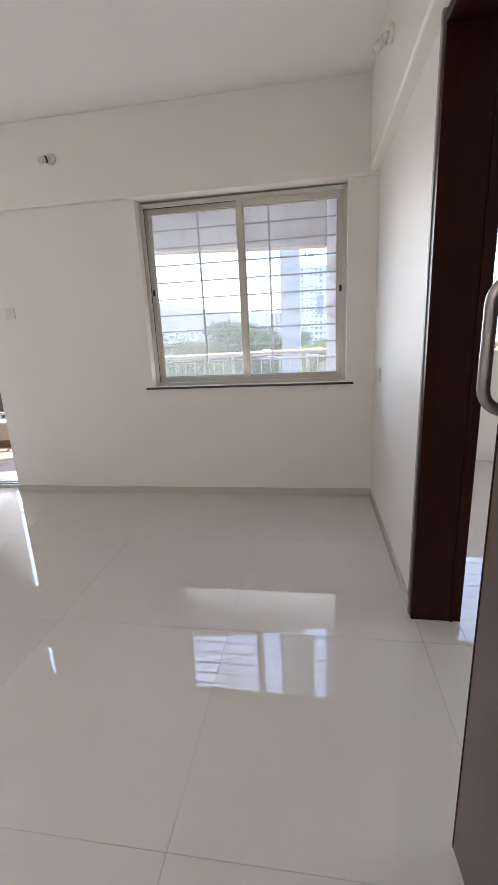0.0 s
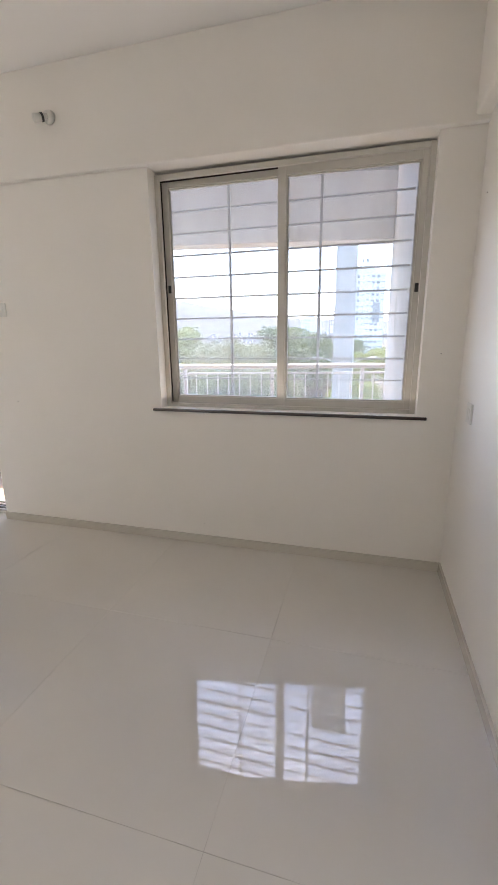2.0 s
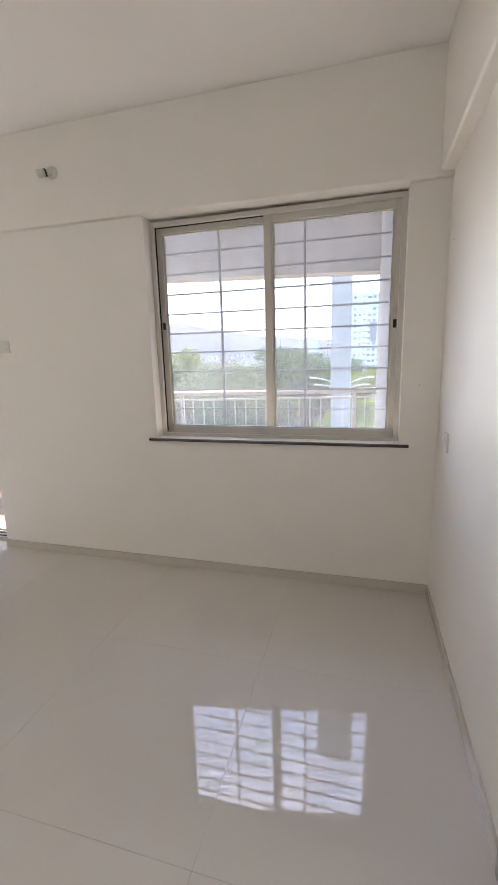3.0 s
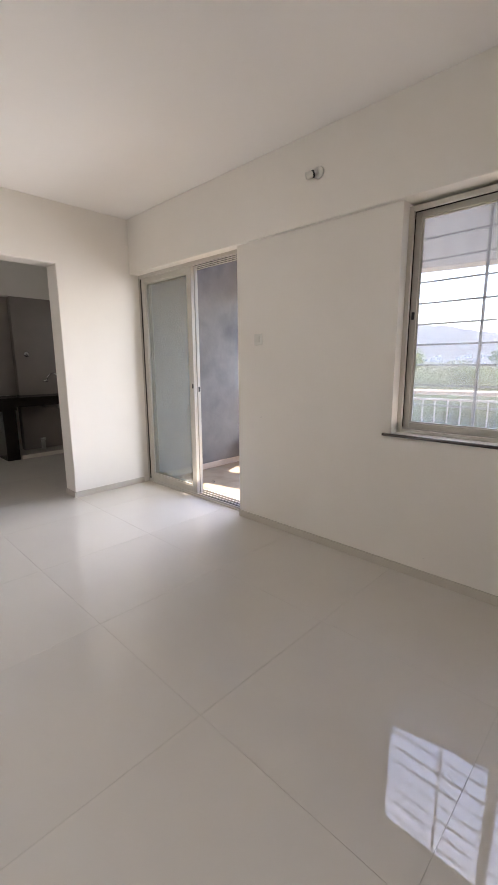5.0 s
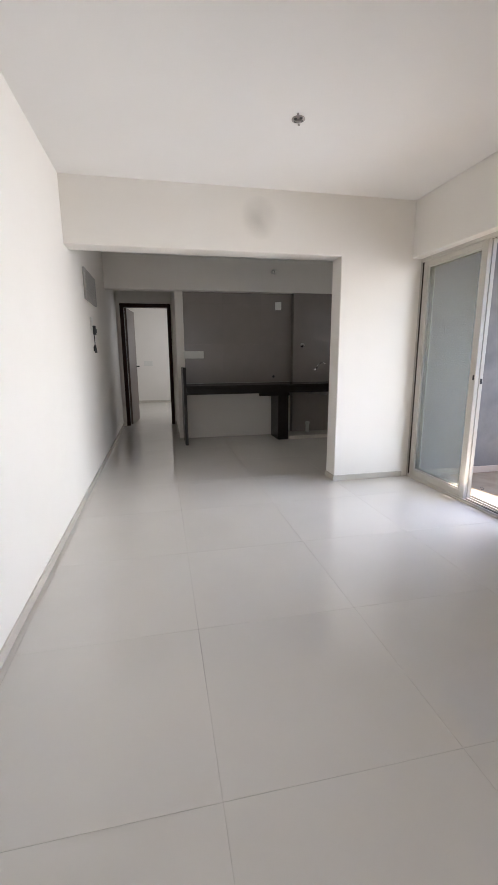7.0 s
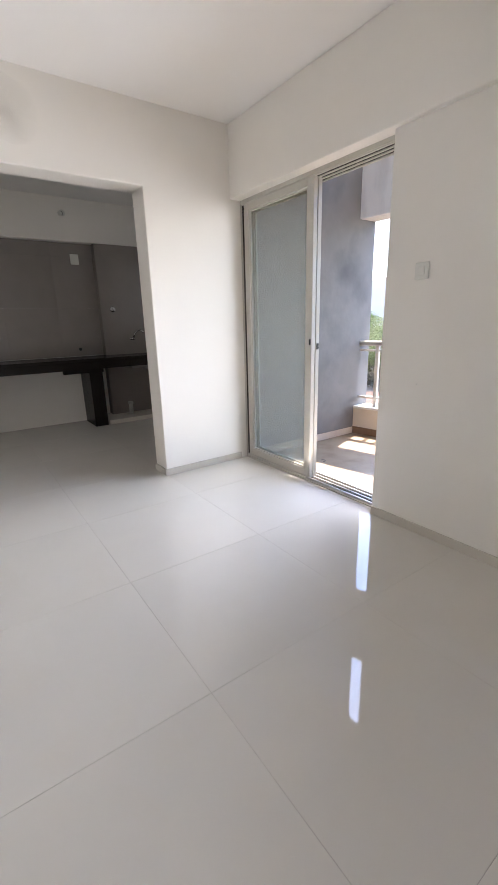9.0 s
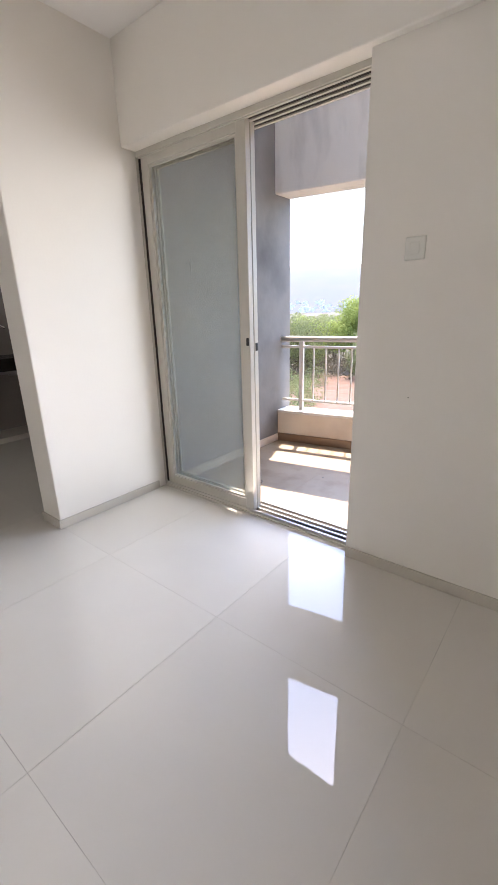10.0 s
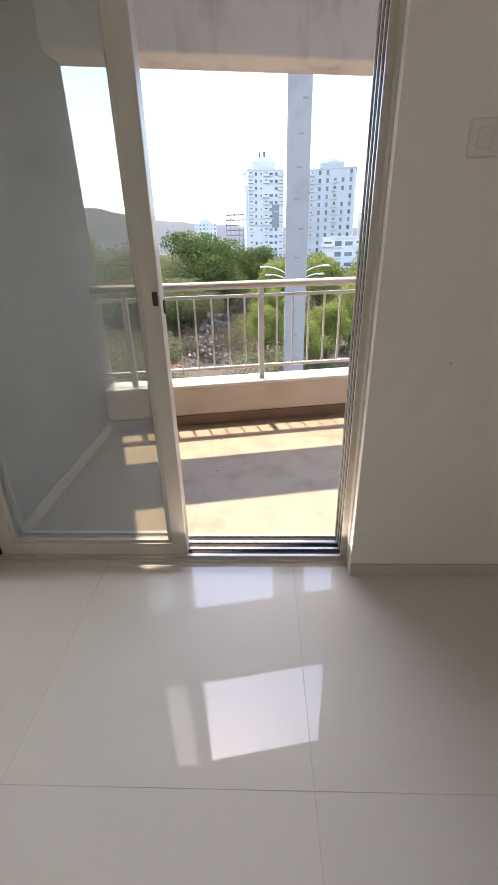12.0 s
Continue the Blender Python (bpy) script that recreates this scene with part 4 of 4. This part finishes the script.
part("glazed_bay", box(3.2, 7.0, -0.4, 0.2, 20, 31), M_WINDARK, tl, "dark glazed bay")
tower("apartment_tower", "tall pale grey apartment tower with rows of dark windows", 8.1, 285, 26.5, 18, 40.5, M_TOWER2, 6, 11, -2, -6, (1.5, 2.2))
tower("low_block", "low white four-storey block among trees", 10.6, 155, 17.5, 14, 3.4, M_TOWER, 5, 4, -8.4, -10, (2.2, 1.5), False)
tower("apartment_block", "distant white apartment block", 13.2, 330, 20, 14, 20, M_TOWER, 5, 8, -4, 0, (1.8, 1.6))
tower("apartment_block", "distant white apartment block", -6.9, 520, 24, 14, 25, M_TOWER, 6, 7, 0, 0, (1.8, 1.6))
cf = thing("construction_frame", "distant bare concrete frame of an unfinished building", "building", m=Matrix.Translation(polar(-3.1, 400)))
for j in range(9):
    part("slab", box(-9.5, 9.5, 0, 12, 3.9 * j + 4, 3.9 * j + 4.5), M_COLUMN, cf)
for i in range(6):
    part("column", box(-9.2 + 3.6 * i, -8.6 + 3.6 * i, 0, 0.6, 0, 38), M_COLUMN, cf)
mast = thing("radio_mast", "thin lattice mast on the far hill", "mast", m=Matrix.Translation(polar(-10.9, 1300, 30)))
part("pole", tube((0, 0, 0), (0, 0, 75), 1.2, 0.5, 6), M_COLUMN, mast)

bm = bmesh.new()
cols_, rows_ = 90, 7
grid_v = []
for i in range(cols_):
    az = -62 + 84 * i / (cols_ - 1)
    el = float(np.interp(az, (-62, -45, -36, -29, -25, -20, -16, -12, -8, -3, 5, 22), (3.5, 4.2, 4.7, 5.0, 4.9, 4.2, 3.5, 2.9, 2.5, 2.2, 1.8, 1.4)))
    h = 1800 * math.tan(radians(el)) + 11 + 9 * noise.noise(Vector((az * 0.35, 0, 0))) + 4 * noise.noise(Vector((az * 1.5, 3, 0)))
    row = []
    for j in range(rows_):
        f = j / (rows_ - 1)
        p = polar(az, 1100 + 700 * f, GZ + h * math.sin(f * 1.57) + 6 * f * noise.noise(Vector((az * 0.5, f * 6, 1))))
        row.append(bm.verts.new(p))
    grid_v.append(row)
for a, b in zip(grid_v, grid_v[1:]):
    for j in range(rows_ - 1):
        bm.faces.new((a[j], b[j], b[j + 1], a[j + 1]))
tagged(part("backdrop", bm, M_HILL, smooth=True), "hills on the horizon with blue-grey haze in their colour", "hill", kind="structure")
bm = bmesh.new()
for k in range(150):
    az, f = rng.uniform(-36, 6), rng.rand() ** 1.5
    w, h = rng.uniform(4, 10), rng.uniform(3, 9)
    bmesh.ops.create_cube(bm, size=1, matrix=Matrix.Translation(polar(az, 950 + 130 * f, GZ + 2 + 20 * f + h / 2)) @ Matrix.Diagonal((w, 10, h, 1)))
tagged(part("far_town", bm, M_HOUSE), "pale distant town houses below the hills", "town", kind="stuff")

# ---- skirting and tiles ----
SK, SH = 0.012, 0.056


def skirting(name, x0, x1, y0, y1):
    structure(name, box(x0, x1, y0, y1, 0.0, SH, 0.002), M_SKIRT, "beige tile skirting along the wall", "skirting")


skirting("skirting_front", DOOR[1], XE - SK, YF - SK, YF)
skirting("skirting_east", XE - SK, XE, DY1 + 0.024, YF)
skirting("skirting_east", XE - SK, XE, YB + SK, DY0)
skirting("skirting_back", -7.8, EX0, YB, YB + SK)
skirting("skirting_pier", XW, XW + SK, 2.65, YF)
skirting("skirting_pier", -3.86, XW + SK, 2.65 - SK, 2.65)
skirting("skirting_passage", XP, XK, 1.2 - SK, 1.2)
skirting("skirting_bedroom", -12.0, -12.0 + SK, -1.2, 2.5)

structure("subfloor", box(-12.1, 4.3, -1.7, YO + 0.0, -0.30, -0.0012), M_GROUT, "grey grout bed below the floor tiles", "floor")
structure("subfloor_kitchen", boxes([(-6.6, -3.86, YO, YK + 0.2, -0.30, -0.0012), (1.022, 4.3, YO, 4.5, -0.30, -0.0012)]), M_GROUT, "grey grout bed below the side tiles", "floor")
floor = thing("floor", "glossy cream vitrified floor tiles with thin dark joints", "floor", kind="structure")
TS, G = 0.8, 0.0006
SHEETS = {}


def tile(x0, x1, y0, y1, parent, material, z1=0.0, th=0.0010, name="tile"):
    key = (round(x1 - x0, 4), round(y1 - y0, 4), material.name)
    if key not in SHEETS:
        bm = bmesh.new()
        w, d = (x1 - x0) / 2, (y1 - y0) / 2
        e = 0.0003
        lo = [bm.verts.new((sx * w, sy * d, -th)) for sx, sy in ((-1, -1), (1, -1), (1, 1), (-1, 1))]
        hi = [bm.verts.new((sx * (w - e), sy * (d - e), 0)) for sx, sy in ((-1, -1), (1, -1), (1, 1), (-1, 1))]
        bm.faces.new(hi)
        for k in range(4):
            bm.faces.new((lo[k], lo[(k + 1) % 4], hi[(k + 1) % 4], hi[k]))
        SHEETS[key] = put(bm, name, material)
    o = part(name, SHEETS[key], material, parent)
    o.location = ((x0 + x1) / 2, (y0 + y1) / 2, z1)


def lay(rx0, rx1, ry0, ry1, parent, material, ox, oy, ts=TS, g=G, z1=0.0):
    for i in range(math.floor((rx0 - ox) / ts), math.ceil((rx1 - ox) / ts)):
        for j in range(math.floor((ry0 - oy) / ts), math.ceil((ry1 - oy) / ts)):
            a, b = max(rx0, ox + i * ts + g), min(rx1, ox + (i + 1) * ts - g)
            c, d = max(ry0, oy + j * ts + g), min(ry1, oy + (j + 1) * ts - g)
            if b - a > 0.01 and d - c > 0.01:
                tile(a, b, c, d, parent, material, z1)


lay(-3.86, 1.022, -0.02, YF + 0.07, floor, M_TILE, 0.05, 1.06)
lay(-8.0, -3.86, YB, YK, floor, M_TILE, 0.05, 1.06)
lay(-12.0, -8.0, -1.2, 2.5, floor, M_TILE, 0.05, 1.06)
lay(1.022, 4.2, -0.6, 4.3, floor, M_TILE, 0.05, 1.06)
lay(-1.3, 0.85, -1.5, -0.02, floor, M_TILE, 0.05, 1.06)
bt = thing("balcony_tiles", "dusty beige balcony floor tiles in sun and shade", "floor", kind="structure")
lay(-3.618, 0.59, YO - 0.004, 5.78, bt, M_BTILE, -0.42, 3.62, 1.2, 0.0003, -0.0195)
# kitchen wall tiles
kt = thing("kitchen_tiles", "glossy grey-brown kitchen wall tiles above the counter", "wall tiles", kind="structure")
for i in range(3):
    for j in range(3):
        y0, y1 = 1.32 + i * 0.6, min(3.02, 1.32 + (i + 1) * 0.6)
        z0, z1 = 0.862 + j * 0.6, min(2.225, 0.862 + (j + 1) * 0.6)
        if y1 - y0 > 0.01 and z1 - z0 > 0.01:
            part("tile", box(XK, XK + 0.01, y0 + 0.0003, y1 - 0.0003, z0 + 0.0003, z1 - 0.0003), M_KTILE, kt)

# ---- small marks ----
bm = bmesh.new()
vs = []
for k in range(20):
    a = 6.28318 * k / 20
    r = 1 + 0.25 * noise.noise(Vector((2 * math.cos(a), 2 * math.sin(a), 4)))
    vs.append(bm.verts.new((0.0012, 0.20 * r * math.cos(a), 0.18 * r * math.sin(a))))
bm.faces.new(vs)
damp = structure("damp_patch", bm, M_DAMP, "faint grey damp patch on the dining beam", "stain")
damp.matrix_world = Matrix.Translation((XW, 1.86, 2.465))
bm = bmesh.new()
for k in range(34):
    x, y = rng.uniform(-3.3, 0.3), rng.uniform(3.68, 4.85)
    r = rng.uniform(0.0015, 0.006)
    bmesh.ops.create_icosphere(bm, subdivisions=1, radius=r, matrix=Matrix.Translation((x, y, -0.0195 + r * 0.4)) @ Matrix.Diagonal((1.6, 1, 0.6, 1)))
tagged(part("debris", bm, M_RUBBLE), "small dark grit scattered on the balcony floor", "debris", kind="stuff")
for x, y, z, face in ((0.742, YF, 1.19, "y"), (XE, 3.30, 1.86, "x"), (-1.87, YF, 0.88, "y"), (-0.55, YF, 0.135, "y")):
    a = Vector((x, y, z))
    b = a + (Vector((0, -0.002, 0)) if face == "y" else Vector((-0.002, 0, 0)))
    tagged(part("screw_hole", tube(a, b, 0.0022, seg=8), M_RUBBER), "tiny dark plugged screw hole in the wall", "screw hole", "screw holes")

wire = tagged(part("wire_scrap", pipe([(-3.15, 3.98, -0.017), (-3.13, 4.00, -0.0145), (-3.105, 3.992, -0.017), (-3.09, 3.972, -0.013), (-3.10, 3.955, -0.017)], 0.002, 6), M_RUBBER), "short dark scrap of wire on the balcony floor", "wire")
